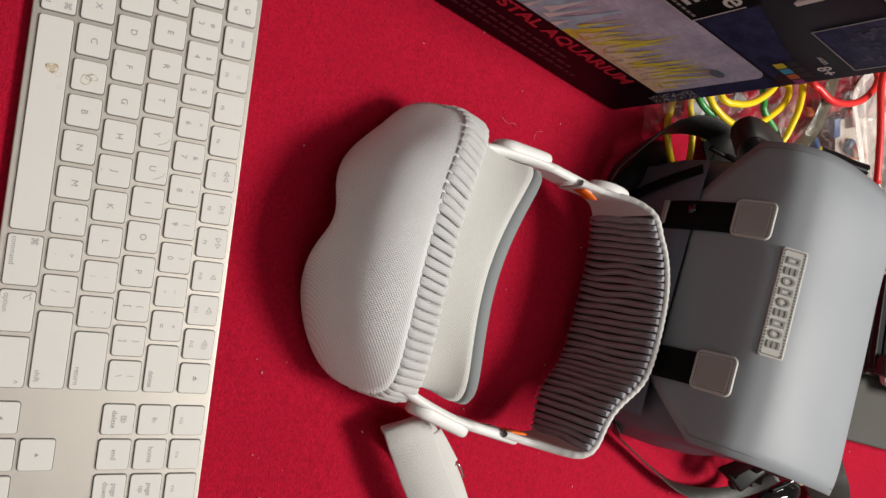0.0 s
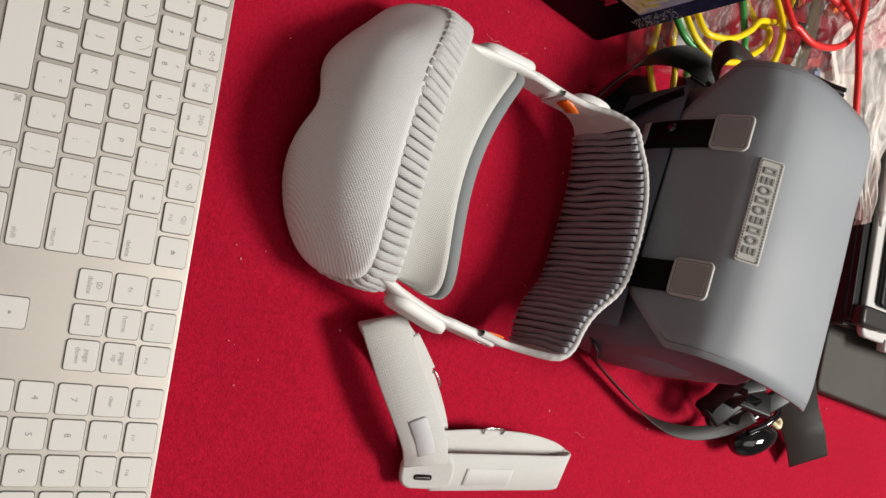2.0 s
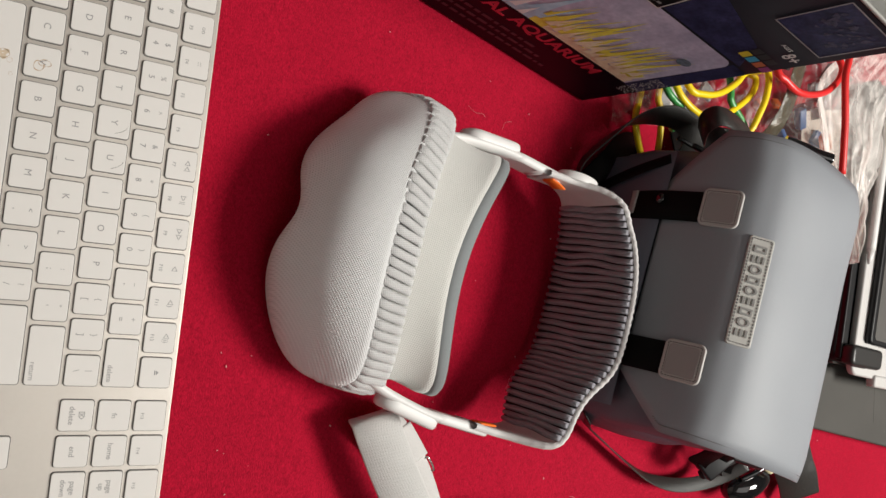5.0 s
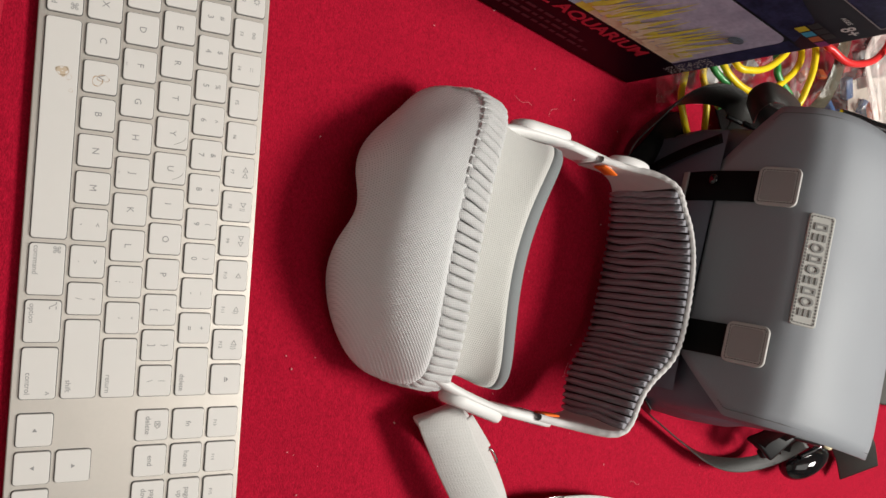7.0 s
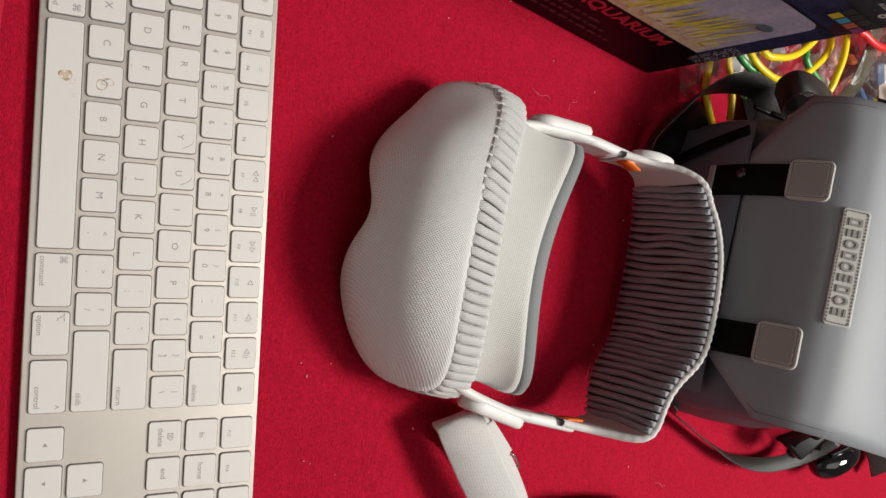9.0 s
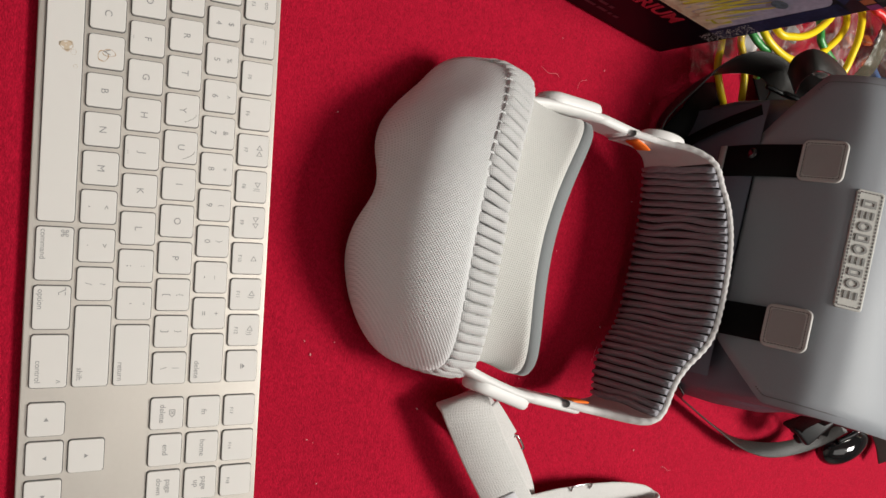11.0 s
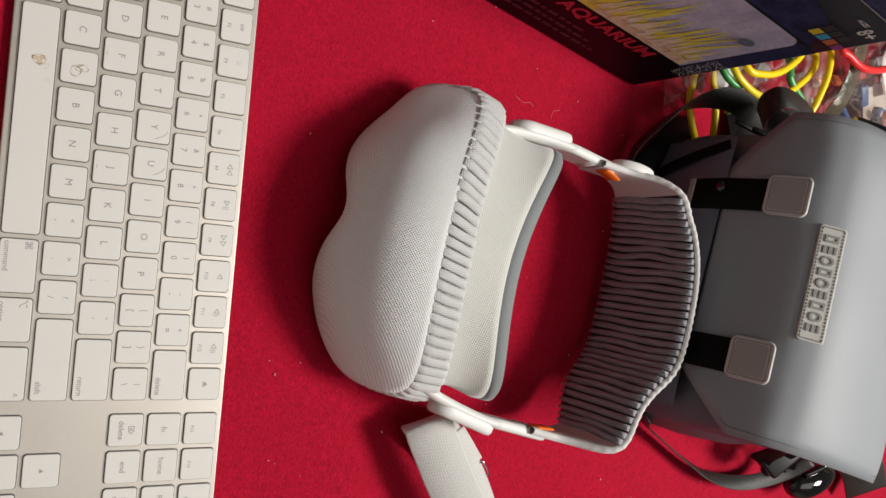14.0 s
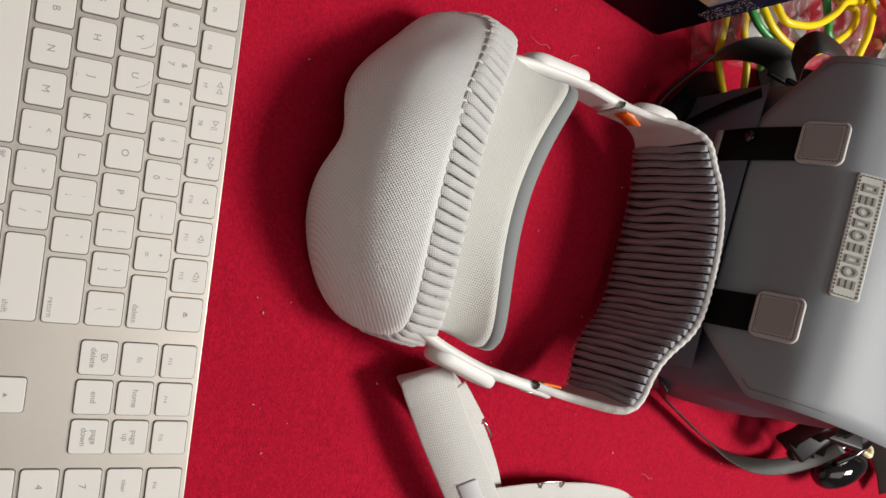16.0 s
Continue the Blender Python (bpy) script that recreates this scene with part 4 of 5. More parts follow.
    fr = [rect(0.008, 0.2015, 0.0535, 0.2024, 0.001), rect(0.008, 0.2430, 0.0535, 0.2439, 0.001), rect(0.008, 0.2015, 0.0089, 0.2439, 0.001), rect(0.0526, 0.2015, 0.0535, 0.2439, 0.001)]
    part("frame_print", join(fr), tint("grey_line_print", (0.28, 0.27, 0.28), 0.4), bx, smooth=False)


game_box()


# ---- spare strap with two loops ----
def spare_strap():
    st = empty("spare_head_strap", pose(0, 0, 0), "white woven double loop head strap lying on the cloth", "strap")
    lean = (-0.30, 0.86, 0.41)
    flat = (-0.33, 0.94, 0.07)
    front = [(0.3030, 0.2425, 0.0335), (0.3200, 0.2515, 0.0345), (0.3420, 0.2650, 0.0345), (0.3615, 0.2775, 0.0325), (0.3720, 0.2835, 0.0280), (0.3800, 0.2880, 0.0225)]
    turn = [(0.2950, 0.2385, 0.0328), (0.2895, 0.2368, 0.0302), (0.2873, 0.2370, 0.0252), (0.2884, 0.2402, 0.0190), (0.2925, 0.2460, 0.0142)]
    rear = [(0.3000, 0.2550, 0.0115), (0.3090, 0.2648, 0.0100), (0.3290, 0.2800, 0.0090), (0.3520, 0.2925, 0.0090), (0.3700, 0.2985, 0.0095), (0.3820, 0.3010, 0.0110)]
    part("upper_loop", ribbon(rear[::-1] + turn[::-1] + front, [flat] * 6 + [(-0.33, 0.93, 0.10), (-0.32, 0.93, 0.15), (-0.32, 0.92, 0.22), (-0.31, 0.90, 0.30), (-0.31, 0.88, 0.36)] + [lean] * 4 + [(-0.15, 0.9, 0.38)] * 2, 0.0300, 0.0022),
         M_STRAP, st, "white woven strap folded into a loop")
    part("strap_layer", ribbon([(0.3035, 0.2610, 0.0122), (0.3130, 0.2690, 0.0115), (0.3250, 0.2785, 0.0108)], [flat] * 3, 0.0312, 0.0018), M_STRAP, st, "second layer sewn on the strap")
    up = (-0.93, 0.0, 0.36)
    loop = [(0.3858, 0.2990, 0.0190), (0.3855, 0.3250, 0.0205), (0.3855, 0.3600, 0.0205), (0.3855, 0.3980, 0.0205), (0.3850, 0.4120, 0.0200), (0.3834, 0.4180, 0.0150), (0.3805, 0.4120, 0.0102),
            (0.3755, 0.3980, 0.0110), (0.3708, 0.3700, 0.0128), (0.3700, 0.3300, 0.0128), (0.3720, 0.3020, 0.0125)]
    part("lower_loop", ribbon(loop, [up] * 11, 0.0300, 0.0022, 12), M_STRAP, st, "white woven loop lying on the cloth")
    hub_at = pose(0.3855, 0.2930, 0.0180, 18, 14, 7)
    hub = rounded_slab(0.0250, 0.0375, 0.0062, 0.0090, 0.0022)
    bmesh.ops.transform(hub, matrix=hub_at, verts=hub.verts)
    part("end_piece", hub, M_STRAP, st, "white moulded end piece with a slot")
    slot = rounded_slab(0.0042, 0.0128, 0.0010, 0.0018, 0.0002)
    bmesh.ops.transform(slot, matrix=hub_at @ pose(0.0030, -0.003, 0.0030), verts=slot.verts)
    hole = part("slot", slot, M_BLACK, st, "dark slot with a metal pin")
    pin = block((0.0018, 0.0105, 0.0008), (0, 0, 0), 0.0003)
    bmesh.ops.transform(pin, matrix=hub_at @ pose(0.0036, -0.003, 0.0034), verts=pin.verts)
    part("pin", pin, M_STEEL, hole)
    part("fastener_tab", ribbon([(0.3480, 0.2685, 0.0362), (0.3560, 0.2735, 0.0354), (0.3640, 0.2785, 0.0332), (0.3720, 0.2835, 0.0294)], [lean] * 4, 0.0115, 0.0008),
         tint("lilac_white_tab", (0.54, 0.535, 0.56), 0.6), st, "smooth lilac-white fastener tab")
    part("fastener_tab", ribbon([(0.3886, 0.3230, 0.0209), (0.3886, 0.3430, 0.0211), (0.3886, 0.3640, 0.0211)], [up] * 3, 0.0135, 0.0007), tint("pale_tab", (0.56, 0.55, 0.54), 0.7), st)
    for a, b in (((0.3060, 0.2790, 0.0110), (0.3120, 0.2840, 0.0105)), ((0.3200, 0.2900, 0.0105), (0.3285, 0.2960, 0.0100))):
        part("wire_buckle", tube([a, (a[0] - 0.0012, a[1] + 0.0022, a[2] + 0.0015), (b[0] - 0.0012, b[1] + 0.0022, b[2] + 0.0015), b], 0.0007, 6), M_STEEL, st, "thin steel wire buckle")
    part("wire_buckle", tube([(0.3585, 0.3350, 0.0195), (0.3545, 0.3360, 0.0215), (0.3545, 0.3510, 0.0215), (0.3585, 0.3515, 0.0195)], 0.0007, 6), M_STEEL, st, "thin steel wire buckle")


spare_strap()


# ---- tablets at the back ----
M_GUARD = material("dark_grey_rubber", (0.025, 0.024, 0.023), 0.4)


def tablet_pile():
    def slab(name, corner, yaw, size, z, high, r, mat, label, category):
        # corner: the nearest corner (+x, -y); the slab runs to -x and +y from it
        m = pose(corner[0], corner[1], z, 0, 0, yaw)
        ob = empty(name, m, label, category)
        body = part("body", rounded_slab(size[0], size[1], high, r, min(0.002, high / 3), (-size[0] / 2, size[1] / 2, high / 2)), mat, ob)
        return ob

    folio = slab("folio_case", (0.300, 0.733, 0), -8.5, (0.185, 0.250), 0.0, 0.025, 0.008, M_GREYCASE, "grey folding tablet case lying flat on the cloth", "case")
    part("fold_line", block((0.150, 0.0010, 0.0004), (0, 0, 0), 0.0002, 2, pose(-0.095, 0.105, 0.0251, 0, 0, 14)), M_GREYCASE, folio)
    part("fold_line", block((0.184, 0.0012, 0.0006), (-0.0925, 0.172, 0.0251), 0.0002), M_GREYCASE, folio)
    case = slab("black_case", (0.2305, 0.722, 0), -4.5, (0.285, 0.215), 0.0262, 0.024, 0.012, M_BLACK, "black rubber tablet case under a white tablet", "case")
    part("rim", rounded_slab(0.280, 0.010, 0.006, 0.003, 0.001, (-0.1425, 0.006, 0.026)), M_BLACK, case)
    part("port_cut", rounded_slab(0.003, 0.026, 0.012, 0.001, 0.0005, (0.0005, 0.022, 0.012)), M_GREYCASE, case)
    guard = rounded_slab(0.020, 0.056, 0.013, 0.006, 0.003, (-0.0085, 0.030, 0.0345))
    guard_ob = part("corner_guard", guard, M_GUARD, case, "dark grey rounded corner guard with a slot")
    part("slot", rounded_slab(0.003, 0.020, 0.005, 0.001, 0.0006, (0.0008, 0.024, 0.0345)), M_BLACK, guard_ob)
    part("white_edge", rounded_slab(0.012, 0.150, 0.010, 0.003, 0.002, (0.012, 0.135, 0.030)), M_PAPER, case, "white edge of a tablet in the case")
    slab("white_tablet", (0.2420, 0.741, 0), -5.0, (0.275, 0.230), 0.0508, 0.0075, 0.010, M_PAPER, "white tablet lying between two cases", "tablet")
    top = slab("dark_tablet", (0.2105, 0.757, 0), -5.5, (0.268, 0.200), 0.0588, 0.0065, 0.006, M_BLACK, "dark grey tablet on top of the pile, screen off", "tablet")
    part("screen", rounded_slab(0.258, 0.190, 0.0008, 0.004, 0.0002, (-0.134, 0.101, 0.0067)), M_SCREEN, top, "dark grey matt screen")
    pen = empty("stylus", pose(0, 0, 0), "white stylus lying along the tablet's edge", "stylus")
    part("barrel", tube([(0.120, 0.7475, 0.0625), (0.06, 0.7530, 0.0625), (-0.02, 0.760, 0.0625), (-0.05, 0.7625, 0.0625)], 0.0042, 14), M_WHITE, pen)
    tip = bmesh.new()
    bmesh.ops.create_cone(tip, cap_ends=True, segments=14, radius1=0.0041, radius2=0.0012, depth=0.014)
    bmesh.ops.transform(tip, matrix=pose(0.1268, 0.7469, 0.0625, 0, 90, -5), verts=tip.verts)
    part("tip", tip, M_WHITE, pen)


tablet_pile()


def cable(name, points, radius, mat, label, steps=8):
    ob = part(name, tube(points, radius, 10, steps), mat)
    return tagged(ob, label, "cable")


M_YELLOW = tint("yellow_wire", (0.88, 0.64, 0.01), 0.35)
M_GREEN = tint("green_wire", (0.04, 0.26, 0.06), 0.35)
M_REDW = tint("red_wire", (0.75, 0.03, 0.03), 0.35)
M_BLUE = tint("blue_wire", (0.04, 0.10, 0.28), 0.4)
lead = cable("white_cable", [(0.330, 0.990, 0.003), (0.36, 0.988, 0.003), (0.413, 0.983, 0.003), (0.47, 0.978, 0.003), (0.54, 0.974, 0.003)], 0.0024, M_WHITE, "thin white charging cable on the cloth")
part("strain_relief", tube([(0.404, 0.9838, 0.0036), (0.414, 0.983, 0.0036), (0.428, 0.9817, 0.0036)], 0.0034, 12), M_WHITE, lead)


# ---- clear bags of wires behind the box ----
def film(x0, y0, wide, deep, yaw, high, seed, label, base=0.002, amp=0.012):
    """A pillow-shaped bag of thin clear plastic, crumpled."""
    m = pose(x0, y0, base, 0, 0, yaw)
    bag = empty("plastic_bag", m, label, "plastic bag")
    n = 64
    rows = []
    for j in range(n + 1):
        line = []
        for i in range(n + 1):
            a, b = i / n * 2 - 1, j / n * 2 - 1
            lift = high * ((1 - a ** 4) * (1 - b ** 4)) ** 0.5
            x, y = a * wide / 2, b * deep / 2
            c = 0.8 * noise.noise((x * 28, y * 28, seed)) + 0.9 * abs(noise.noise((x * 60, y * 60, seed + 3))) + 0.45 * abs(noise.noise((x * 140, y * 110, seed)))
            line.append((x + 0.006 * noise.noise((x * 40, y * 40, seed + 9)), y + 0.006 * noise.noise((x * 40, y * 40, seed + 5)), max(0.0005, lift + amp * c * min(1, lift / high * 1.5))))
        rows.append(line)
    part("film", grid(rows), M_FILM, bag, "thin crumpled clear film")
    seal = ribbon([rows[n][i] for i in range(0, n + 1, 8)], [(0, 1, 0)] * 9, 0.010, 0.0006)
    part("seal_strip", seal, M_FILM, bag, "flat sealed edge of the bag")
    return bag


M_FILM.use_backface_culling = False
film(-0.036, 0.522, 0.150, 0.185, 8, 0.038, 3.0, "clear plastic bag holding yellow and green wires", amp=0.010)
film(-0.020, 0.672, 0.175, 0.150, 8, 0.056, 7.0, "clear plastic bag of small electronic parts")

WIRES = empty("yellow_wire_coil", pose(0, 0, 0), "coil of yellow jumper wires inside a clear bag", "wires")
for pts in (
    [(0.080, 0.472, 0.012), (0.064, 0.457, 0.018), (0.047, 0.450, 0.020), (0.028, 0.453, 0.020), (-0.020, 0.462, 0.016)],
    [(0.068, 0.487, 0.014), (0.049, 0.482, 0.019), (0.033, 0.477, 0.020), (0.023, 0.474, 0.020), (-0.020, 0.482, 0.016)],
    [(-0.010, 0.446, 0.040), (0.024, 0.459, 0.050), (0.035, 0.470, 0.052), (0.041, 0.489, 0.052), (0.039, 0.509, 0.052), (0.031, 0.526, 0.052), (0.010, 0.554, 0.050), (-0.007, 0.561, 0.048),
     (-0.012, 0.545, 0.044), (-0.040, 0.530, 0.036)],
    [(-0.012, 0.455, 0.046), (0.024, 0.467, 0.056), (0.027, 0.484, 0.058), (0.021, 0.504, 0.058), (0.008, 0.523, 0.058), (-0.004, 0.535, 0.058), (-0.017, 0.570, 0.052), (-0.050, 0.600, 0.040)],
    [(-0.060, 0.556, 0.044), (-0.012, 0.560, 0.060), (0.009, 0.559, 0.062), (0.028, 0.554, 0.060), (0.046, 0.548, 0.054), (0.062, 0.540, 0.030)],
):
    part("wire", tube(pts, 0.0028, 10, 8), M_YELLOW, WIRES)
GREEN_A = [(-0.020, 0.430, 0.035), (0.025, 0.451, 0.046), (0.035, 0.463, 0.047), (0.039, 0.474, 0.045), (0.050, 0.490, 0.024)]
GREEN_B = [(-0.060, 0.520, 0.040), (0.008, 0.526, 0.050), (0.022, 0.528, 0.051), (0.035, 0.547, 0.050), (0.043, 0.551, 0.048), (0.062, 0.556, 0.030)]
COIL = empty("green_wire_coil", pose(0, 0, 0), "green jumper wires inside a clear bag", "wires")
for pts in (GREEN_A,
            GREEN_B):
    part("wire", tube(pts, 0.0029, 10, 8), M_GREEN, COIL)
REDS = empty("red_wire_coil", pose(0, 0, 0), "red jumper wires lying over a clear bag", "wires")
for pts in ([(-0.060, 0.540, 0.060), (-0.009, 0.553, 0.073), (-0.001, 0.562, 0.076), (0.005, 0.580, 0.077), (0.002, 0.603, 0.077), (-0.008, 0.626, 0.077), (-0.027, 0.646, 0.075), (-0.042, 0.645, 0.072), (-0.080, 0.630, 0.055)],
            [(-0.080, 0.590, 0.05), (-0.057, 0.611, 0.064), (-0.049, 0.642, 0.064), (-0.059, 0.680, 0.05), (-0.09, 0.70, 0.04)],
            [(-0.130, 0.650, 0.060), (-0.076, 0.644, 0.080), (-0.040, 0.637, 0.086), (-0.018, 0.632, 0.087), (0.022, 0.638, 0.087), (0.064, 0.646, 0.084)]):
    part("wire", tube(pts, 0.0030, 10, 8), M_REDW, REDS)
strip = tagged(part("zip_strip", ribbon([(-0.10, 0.606, 0.055), (-0.05, 0.598, 0.066), (-0.01, 0.590, 0.068), (0.03, 0.584, 0.058), (0.055, 0.582, 0.03)], [(0.1, 1, -0.15)] * 5, 0.020, 0.0008), clear("olive_film", (0.10, 0.09, 0.06), 0.2, 0.75)),
               "dark translucent zip strip of a clear bag", "zip strip")
SLIP = rounded_slab(0.100, 0.070, 0.0008, 0.002, 0.0003)
bmesh.ops.transform(SLIP, matrix=pose(0.036, 0.712, 0.028, 6, 4, 14), verts=SLIP.verts)
tagged(part("paper_slip", SLIP, tint("cream_paper", (0.74, 0.67, 0.58), 0.8)), "cream paper slip inside a clear bag", "paper")
# small parts in the second bag
rng = random.Random(11)
for i in range(34):
    x, y = rng.uniform(-0.075, 0.045), rng.uniform(0.605, 0.735)
    size = (rng.uniform(0.006, 0.022), rng.uniform(0.005, 0.014), rng.uniform(0.004, 0.010))
    c = rng.choice([(0.7, 0.16, 0.03), (0.05, 0.12, 0.3), (0.25, 0.25, 0.26), (0.6, 0.58, 0.55), (0.6, 0.05, 0.05), (0.02, 0.02, 0.02), (0.65, 0.6, 0.5)])
    bm = block(size, (0, 0, 0), 0.0009)
    bmesh.ops.transform(bm, matrix=pose(x, y, 0.008 + rng.uniform(0, 0.034), rng.uniform(-30, 30), rng.uniform(-30, 30), rng.uniform(0, 180)), verts=bm.verts)
    tagged(part("electronic_part", bm, tint("part_plastic", c, 0.4)), "small coloured electronic part inside a clear bag", "electronic part", "parts in the clear bag")
for i in range(10):
    x, y = rng.uniform(-0.06, 0.03), rng.uniform(0.455, 0.575)
    c = rng.choice([(0.55, 0.12, 0.14), (0.6, 0.35, 0.33), (0.65, 0.62, 0.6), (0.3, 0.3, 0.3)])
    bm = block((rng.uniform(0.012, 0.03), rng.uniform(0.01, 0.02), 0.004), (0, 0, 0), 0.001)
    bmesh.ops.transform(bm, matrix=pose(x, y, 0.006 + rng.uniform(0, 0.012), rng.uniform(-15, 15), rng.uniform(-15, 15), rng.uniform(0, 180)), verts=bm.verts)
    tagged(part("electronic_part", bm, tint("part_plastic", c, 0.4)), "small coloured electronic part inside a clear bag", "electronic part", "parts in the clear bag")

# long crumpled clear sleeve against the tablets
SLEEVE = empty("plastic_sleeve", pose(0, 0, 0), "long crumpled clear plastic sleeve lying across the bags", "plastic bag")
rows = []
SPINE = smooth_path([(0.135, 0.716, 0.050), (0.077, 0.708, 0.052), (0.035, 0.695, 0.056), (-0.013, 0.706, 0.056), (-0.060, 0.746, 0.052), (-0.110, 0.792, 0.046), (-0.170, 0.840, 0.040), (-0.280, 0.930, 0.030)], 24)
for j, mid in enumerate(SPINE):
    t = j / (len(SPINE) - 1)
    wide = (0.006 + 0.062 * min(1.0, t / 0.34) ** 1.3) * (1 - 0.38 * max(0.0, min(1.0, (t - 0.36) / 0.20)))
    line = []
    for i in range(61):
        a = i / 60 * 2 - 1
        fold = 0.008 * noise.noise((a * 2.6, t * 5, 2)) + 0.007 * abs(noise.noise((a * 4.5, t * 3.5, 4))) + 0.005 * abs(noise.noise((a * 9, t * 9, 5)))
        line.append((mid.x + 0.35 * wide * a + 0.003 * noise.noise((a * 5, t * 20, 8)), mid.y + wide * a * 0.9, mid.z + 0.014 * (1 - a * a) + fold))
    rows.append(line)
M_SLEEVE = clear("clear_sleeve_film", (0.98, 0.92, 0.87), 0.08, 0.35, 55, 0.62, -15, 0.10, 0.12)
part("film", grid(rows), M_SLEEVE, SLEEVE, "crumpled clear film")
part("sealed_edge", ribbon([Vector(r[0]) for r in rows[::12]], [(0.2, 1, 0.1)] * len(rows[::12]), 0.006, 0.0006), M_SLEEVE, SLEEVE, "flat sealed edge of the sleeve")

cable("blue_cable", [(-0.070, 0.750, 0.060), (-0.044, 0.767, 0.070), (-0.036, 0.787, 0.069), (-0.030, 0.809, 0.069), (-0.029, 0.849, 0.069), (-0.016, 0.885, 0.069), (0.0, 0.94, 0.069)], 0.0018, M_BLUE, "dark blue cable over the tablet")
cable("blue_cable", [(-0.16, 0.80, 0.02), (-0.110, 0.820, 0.05), (-0.060, 0.800, 0.072), (-0.022, 0.795, 0.069), (-0.010, 0.835, 0.069), (-0.03, 0.88, 0.069), (-0.09, 0.91, 0.060)], 0.0018, tint("navy_wire", (0.02, 0.03, 0.06), 0.4), "dark navy cable over the tablet")
cable("red_cable", [(-0.26, 0.70, 0.01), (-0.19, 0.735, 0.02), (-0.165, 0.79, 0.03), (-0.19, 0.84, 0.03), (-0.25, 0.84, 0.02), (-0.27, 0.79, 0.015), (-0.22, 0.76, 0.025), (-0.15, 0.84, 0.03), (-0.14, 0.90, 0.02)], 0.0035, M_REDW, "looped red cable on the red cloth")


# ---- loose straps and hardware of the shoulder bag ----
M_TAIL = material("satin_black_webbing", (0.030, 0.028, 0.026), 0.42, vary=0.2, grain=(60, 1200), bump=0.6, bump_scale=1400, spec=0.4)


def bag_hardware():
    sh = empty("shoulder_strap", pose(0, 0, 0), "black webbing shoulder strap with plastic buckles, lying round the bag", "strap")
    part("webbing", ribbon([(0.108, 0.398, 0.014), (0.092, 0.402, 0.017), (0.074, 0.416, 0.024), (0.056, 0.434, 0.034), (0.048, 0.458, 0.044), (0.052, 0.478, 0.050), (0.064, 0.492, 0.046), (0.080, 0.496, 0.028)],
                           [(0.2, -0.55, 0.75), (0.2, -0.5, 0.78), (0.1, -0.4, 0.85), (-0.3, -0.2, 0.9), (-0.65, 0.0, 0.75), (-0.6, 0.25, 0.75), (-0.4, 0.6, 0.6), (-0.3, 0.8, 0.4)], 0.020, 0.0014), M_TAIL, sh, "black webbing bent into a loop")
    # assumed second layer, added to darken the shaded cloth inside the loop
    part("webbing", ribbon([(0.128, 0.408, 0.006), (0.108, 0.418, 0.012), (0.090, 0.430, 0.020), (0.072, 0.452, 0.012), (0.066, 0.475, 0.006)],
                           [(0.5, 0.8, 0.3), (0.5, 0.8, 0.3), (0.6, 0.75, 0.25), (0.8, 0.5, 0.3), (0.9, 0.3, 0.3)], 0.026, 0.0014), M_WEB, sh, "black webbing added to fill the dark inside of the loop")
    part("webbing", ribbon([(0.061, 0.483, 0.06), (0.06, 0.454, 0.085), (0.057, 0.45, 0.1), (0.058, 0.469, 0.1), (0.062, 0.503, 0.09)], [(0.9, 0.3, 0.2), (0.9, 0.2, 0.3), (0.9, -0.1, 0.35), (0.85, -0.35, 0.4), (0.7, -0.6, 0.4)], 0.017, 0.0014), M_TAIL, sh, "black webbing folded over behind the bag")
    part("webbing", ribbon([(0.064, 0.512, 0.011), (0.058, 0.530, 0.008), (0.050, 0.555, 0.008), (0.046, 0.604, 0.011)], [(1, 0.12, 0.15)] * 4, 0.040, 0.0014), M_WEB, sh, "black webbing lying flat behind the bag")
    for k in range(2):
        part("buckle_bar", block((0.0035, 0.024, 0.0035), (0, 0, 0), 0.001, 2, pose(0.070 + 0.006 * k, 0.470 + 0.004 * k, 0.060 + 0.012 * k, 12, 10, -13)), M_BLACK, sh)
    part("loop_slide", tube([(0.0715, 0.4850, 0.1305), (0.0745, 0.4940, 0.1370), (0.0785, 0.5040, 0.1435), (0.0810, 0.5130, 0.1495)], 0.0046, 12), M_GLOSS, sh, "black plastic strap slide")
    # far end of the strap, on the cloth
    part("webbing", ribbon([(0.284, 0.405, 0.045), (0.297, 0.434, 0.018), (0.312, 0.461, 0.012), (0.327, 0.486, 0.011), (0.342, 0.514, 0.012), (0.350, 0.545, 0.014), (0.350, 0.574, 0.018), (0.342, 0.598, 0.027), (0.328, 0.612, 0.040)],
                           [(0.5, -0.3, 1), (0.35, -0.2, 1), (0.3, -0.2, 1), (0.3, -0.2, 1), (0.45, -0.3, 0.85), (0.8, -0.35, 0.5), (0.95, -0.1, 0.3), (0.9, 0.25, 0.3), (0.8, 0.4, 0.4)], 0.0125, 0.0013), M_TAIL, sh, "black webbing curving over the cloth")
    part("webbing", ribbon([(0.296, 0.660, 0.046), (0.320, 0.689, 0.034), (0.336, 0.704, 0.030), (0.350, 0.716, 0.0285), (0.371, 0.735, 0.022)], [(-0.62, 0.50, 0.60)] * 5, 0.0390, 0.0018), M_TAIL, sh, "flat black webbing tail")
    body = bmesh.new()
    bmesh.ops.create_uvsphere(body, u_segments=28, v_segments=16, radius=1)
    for v in body.verts:
        v.co.x *= 1 - 0.18 * v.co.y
    bmesh.ops.transform(body, matrix=pose(0.3515, 0.640, 0.0230, 8, 0, 18) @ Matrix.Diagonal((0.0145, 0.0275, 0.0150, 1)), verts=body.verts)
    part("gloss_toggle", body, M_GLOSS, sh, "glossy black rounded toggle")
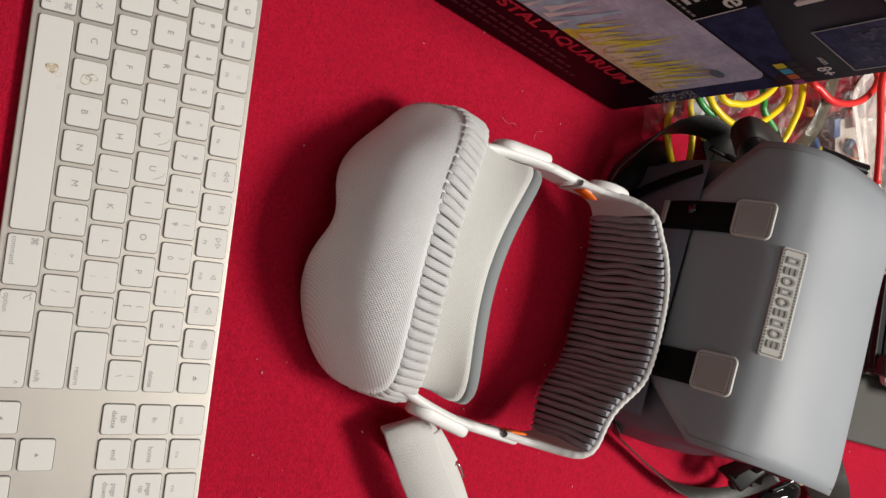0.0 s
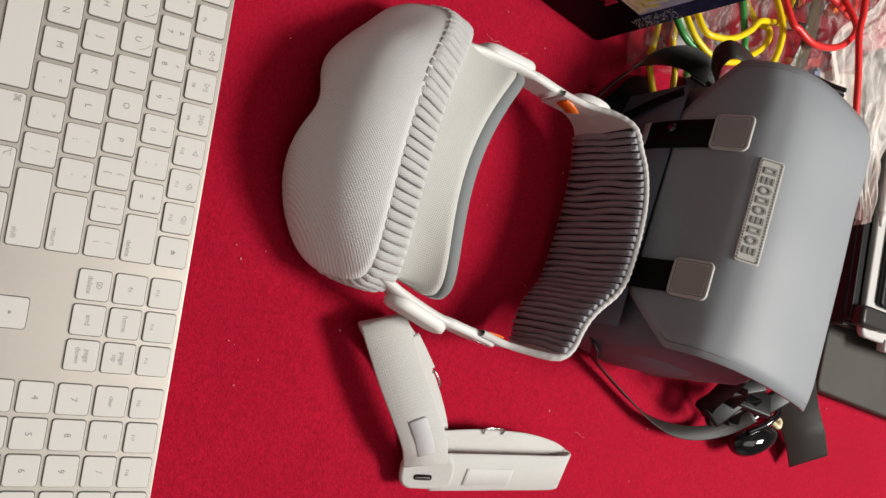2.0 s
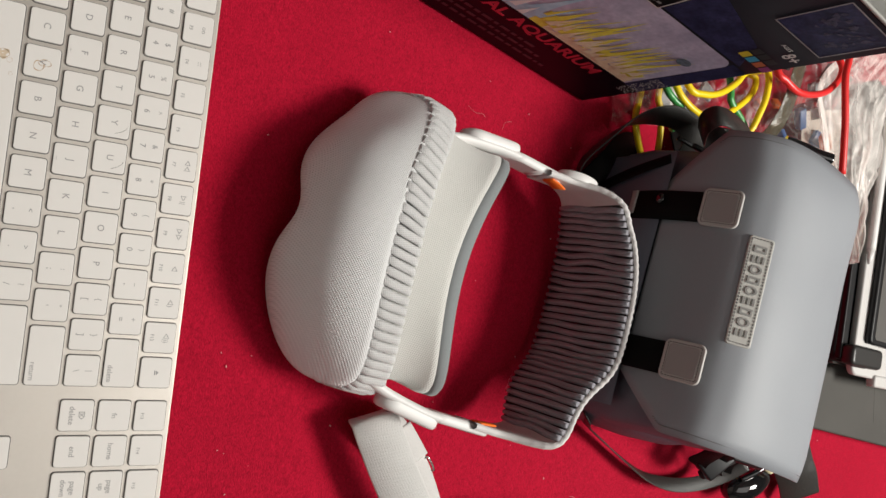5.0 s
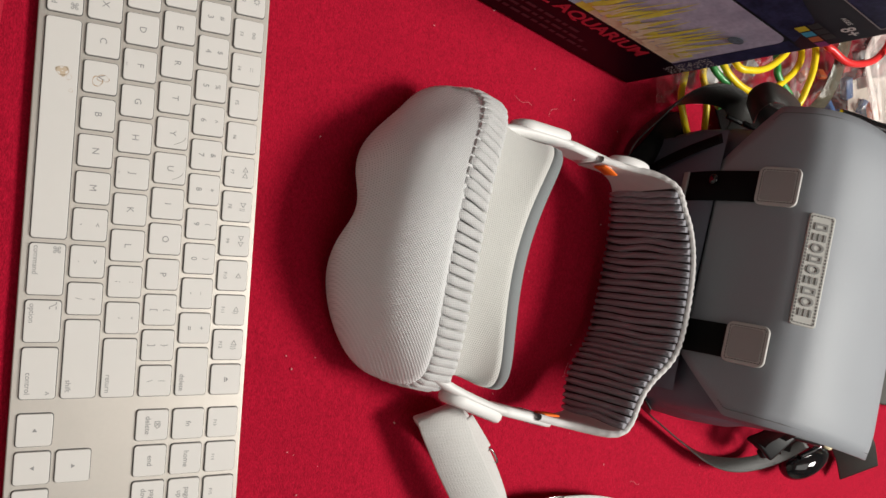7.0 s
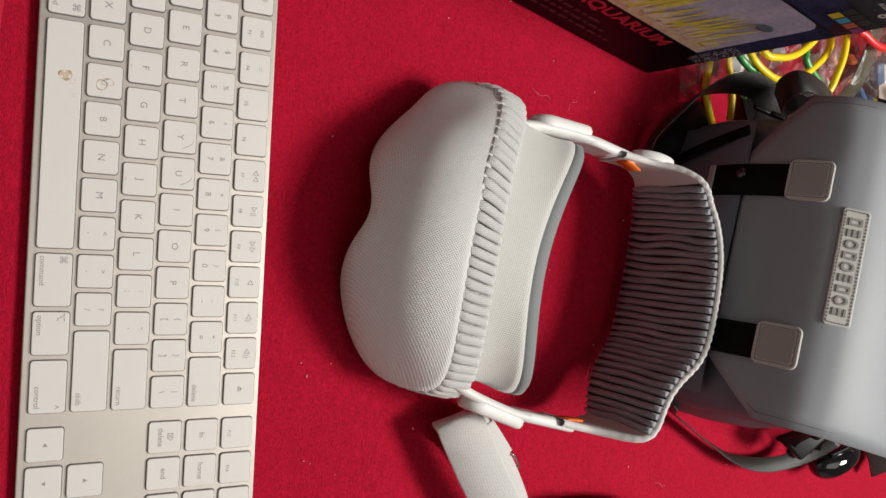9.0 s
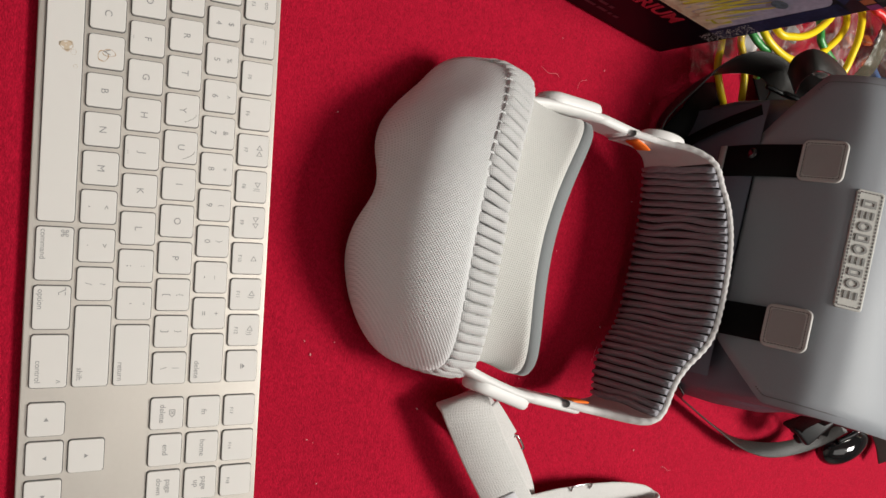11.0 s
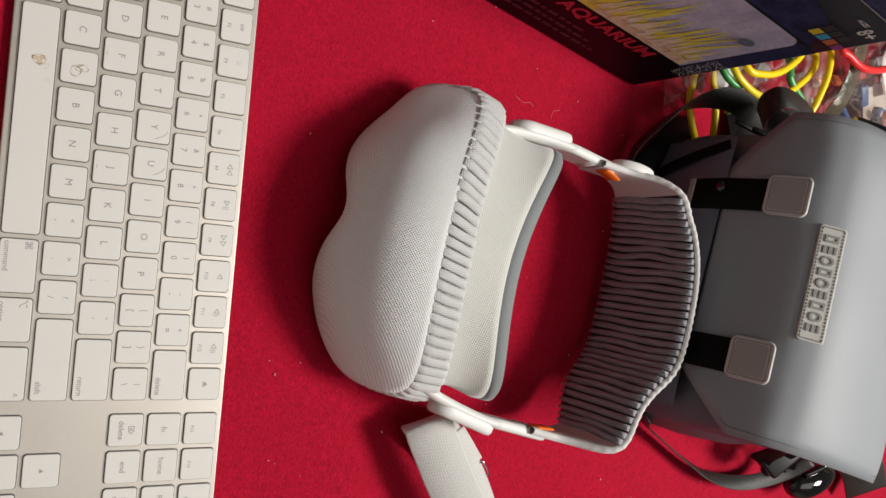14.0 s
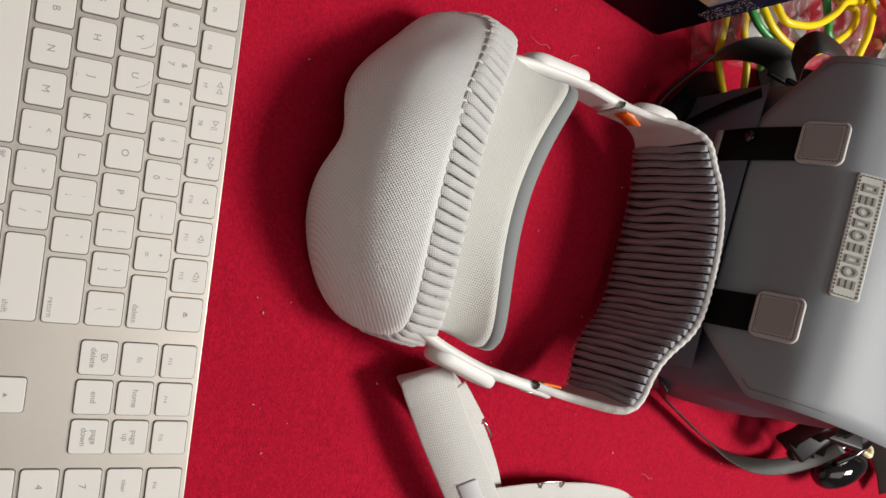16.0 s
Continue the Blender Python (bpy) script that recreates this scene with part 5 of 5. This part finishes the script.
    part("swivel_hook", tube([(0.345, 0.622, 0.030), (0.336, 0.634, 0.038), (0.326, 0.648, 0.040), (0.318, 0.652, 0.036), (0.316, 0.642, 0.034), (0.326, 0.628, 0.036), (0.338, 0.612, 0.032)], 0.0030, 10), M_GLOSS, sh, "glossy black swivel hook")
    part("brass_ring", tube([(0.333, 0.648, 0.034), (0.337, 0.654, 0.038), (0.332, 0.658, 0.036), (0.329, 0.653, 0.032), (0.333, 0.648, 0.034)], 0.0026, 8), tint("brass", (0.75, 0.66, 0.42), 0.25), sh, "small pale brass ring")
    for x, y, z, r, s in ((0.322, 0.566, 0.044, 40, (0.020, 0.034, 0.006)), (0.314, 0.592, 0.052, -20, (0.022, 0.034, 0.007)), (0.330, 0.578, 0.036, 25, (0.008, 0.036, 0.008)),
                          (0.303, 0.560, 0.066, 10, (0.012, 0.034, 0.009)), (0.311, 0.618, 0.056, 30, (0.016, 0.028, 0.008))):
        bm = block(s, (0, 0, 0), 0.0022, 3)
        bmesh.ops.transform(bm, matrix=pose(x, y, z, 20, -18, r), verts=bm.verts)
        part("buckle", bm, M_BLACK, sh, "black plastic buckle piece")
    for a in range(3):
        part("webbing", ribbon([(0.296 + 0.006 * a, 0.520 + 0.02 * a, 0.085 - 0.012 * a), (0.312, 0.535 + 0.022 * a, 0.060), (0.326, 0.550 + 0.02 * a, 0.036), (0.338, 0.575 + 0.012 * a, 0.026)],
                               [(0.4, 0.8, 0.4), (0.3, 0.9, 0.3), (0.5, 0.8, 0.2), (0.5, 0.8, 0.2)], 0.016, 0.0014), M_WEB, sh)


bag_hardware()


# ---- lint on the cloth ----
def lint():
    rng = random.Random(7)
    bits = []
    spots = [(0.255, 0.144), (0.263, 0.148), (0.313, 0.149), (0.315, 0.153), (0.048, 0.317)]
    spots += [(rng.uniform(-0.1, 0.55), rng.uniform(0.12, 0.8)) for _ in range(70)]
    for x, y in spots:
        r = rng.uniform(0.0002, 0.0006)
        bm = bmesh.new()
        bmesh.ops.create_icosphere(bm, subdivisions=1, radius=r)
        bmesh.ops.transform(bm, matrix=pose(x, y, 0.0003, 0, 0, rng.uniform(0, 180)) @ Matrix.Diagonal((1.8, 1, 0.5, 1)), verts=bm.verts)
        bits.append(bm)
    for _ in range(16):
        x, y, a = rng.uniform(0.0, 0.5), rng.uniform(0.13, 0.6), rng.uniform(0, 6.28)
        pts = [(x, y, 0.0004)]
        for k in range(4):
            a += rng.uniform(-0.8, 0.8)
            pts.append((pts[-1][0] + 0.003 * math.cos(a), pts[-1][1] + 0.003 * math.sin(a), 0.0004 + 0.0005 * rng.random()))
        bits.append(tube(pts, 0.00009, 4, 4))
    pts = [(0.070, 0.300, 0.0004), (0.073, 0.303, 0.002), (0.074, 0.307, 0.001), (0.0735, 0.312, 0.002), (0.075, 0.316, 0.0004)]
    bits.append(tube(pts, 0.0001, 4, 6))
    tagged(part("lint", join(bits), tint("pale_lint", (0.60, 0.30, 0.30), 0.9)), "tiny pale bits of lint on the red cloth", "lint", kind="stuff")


lint()
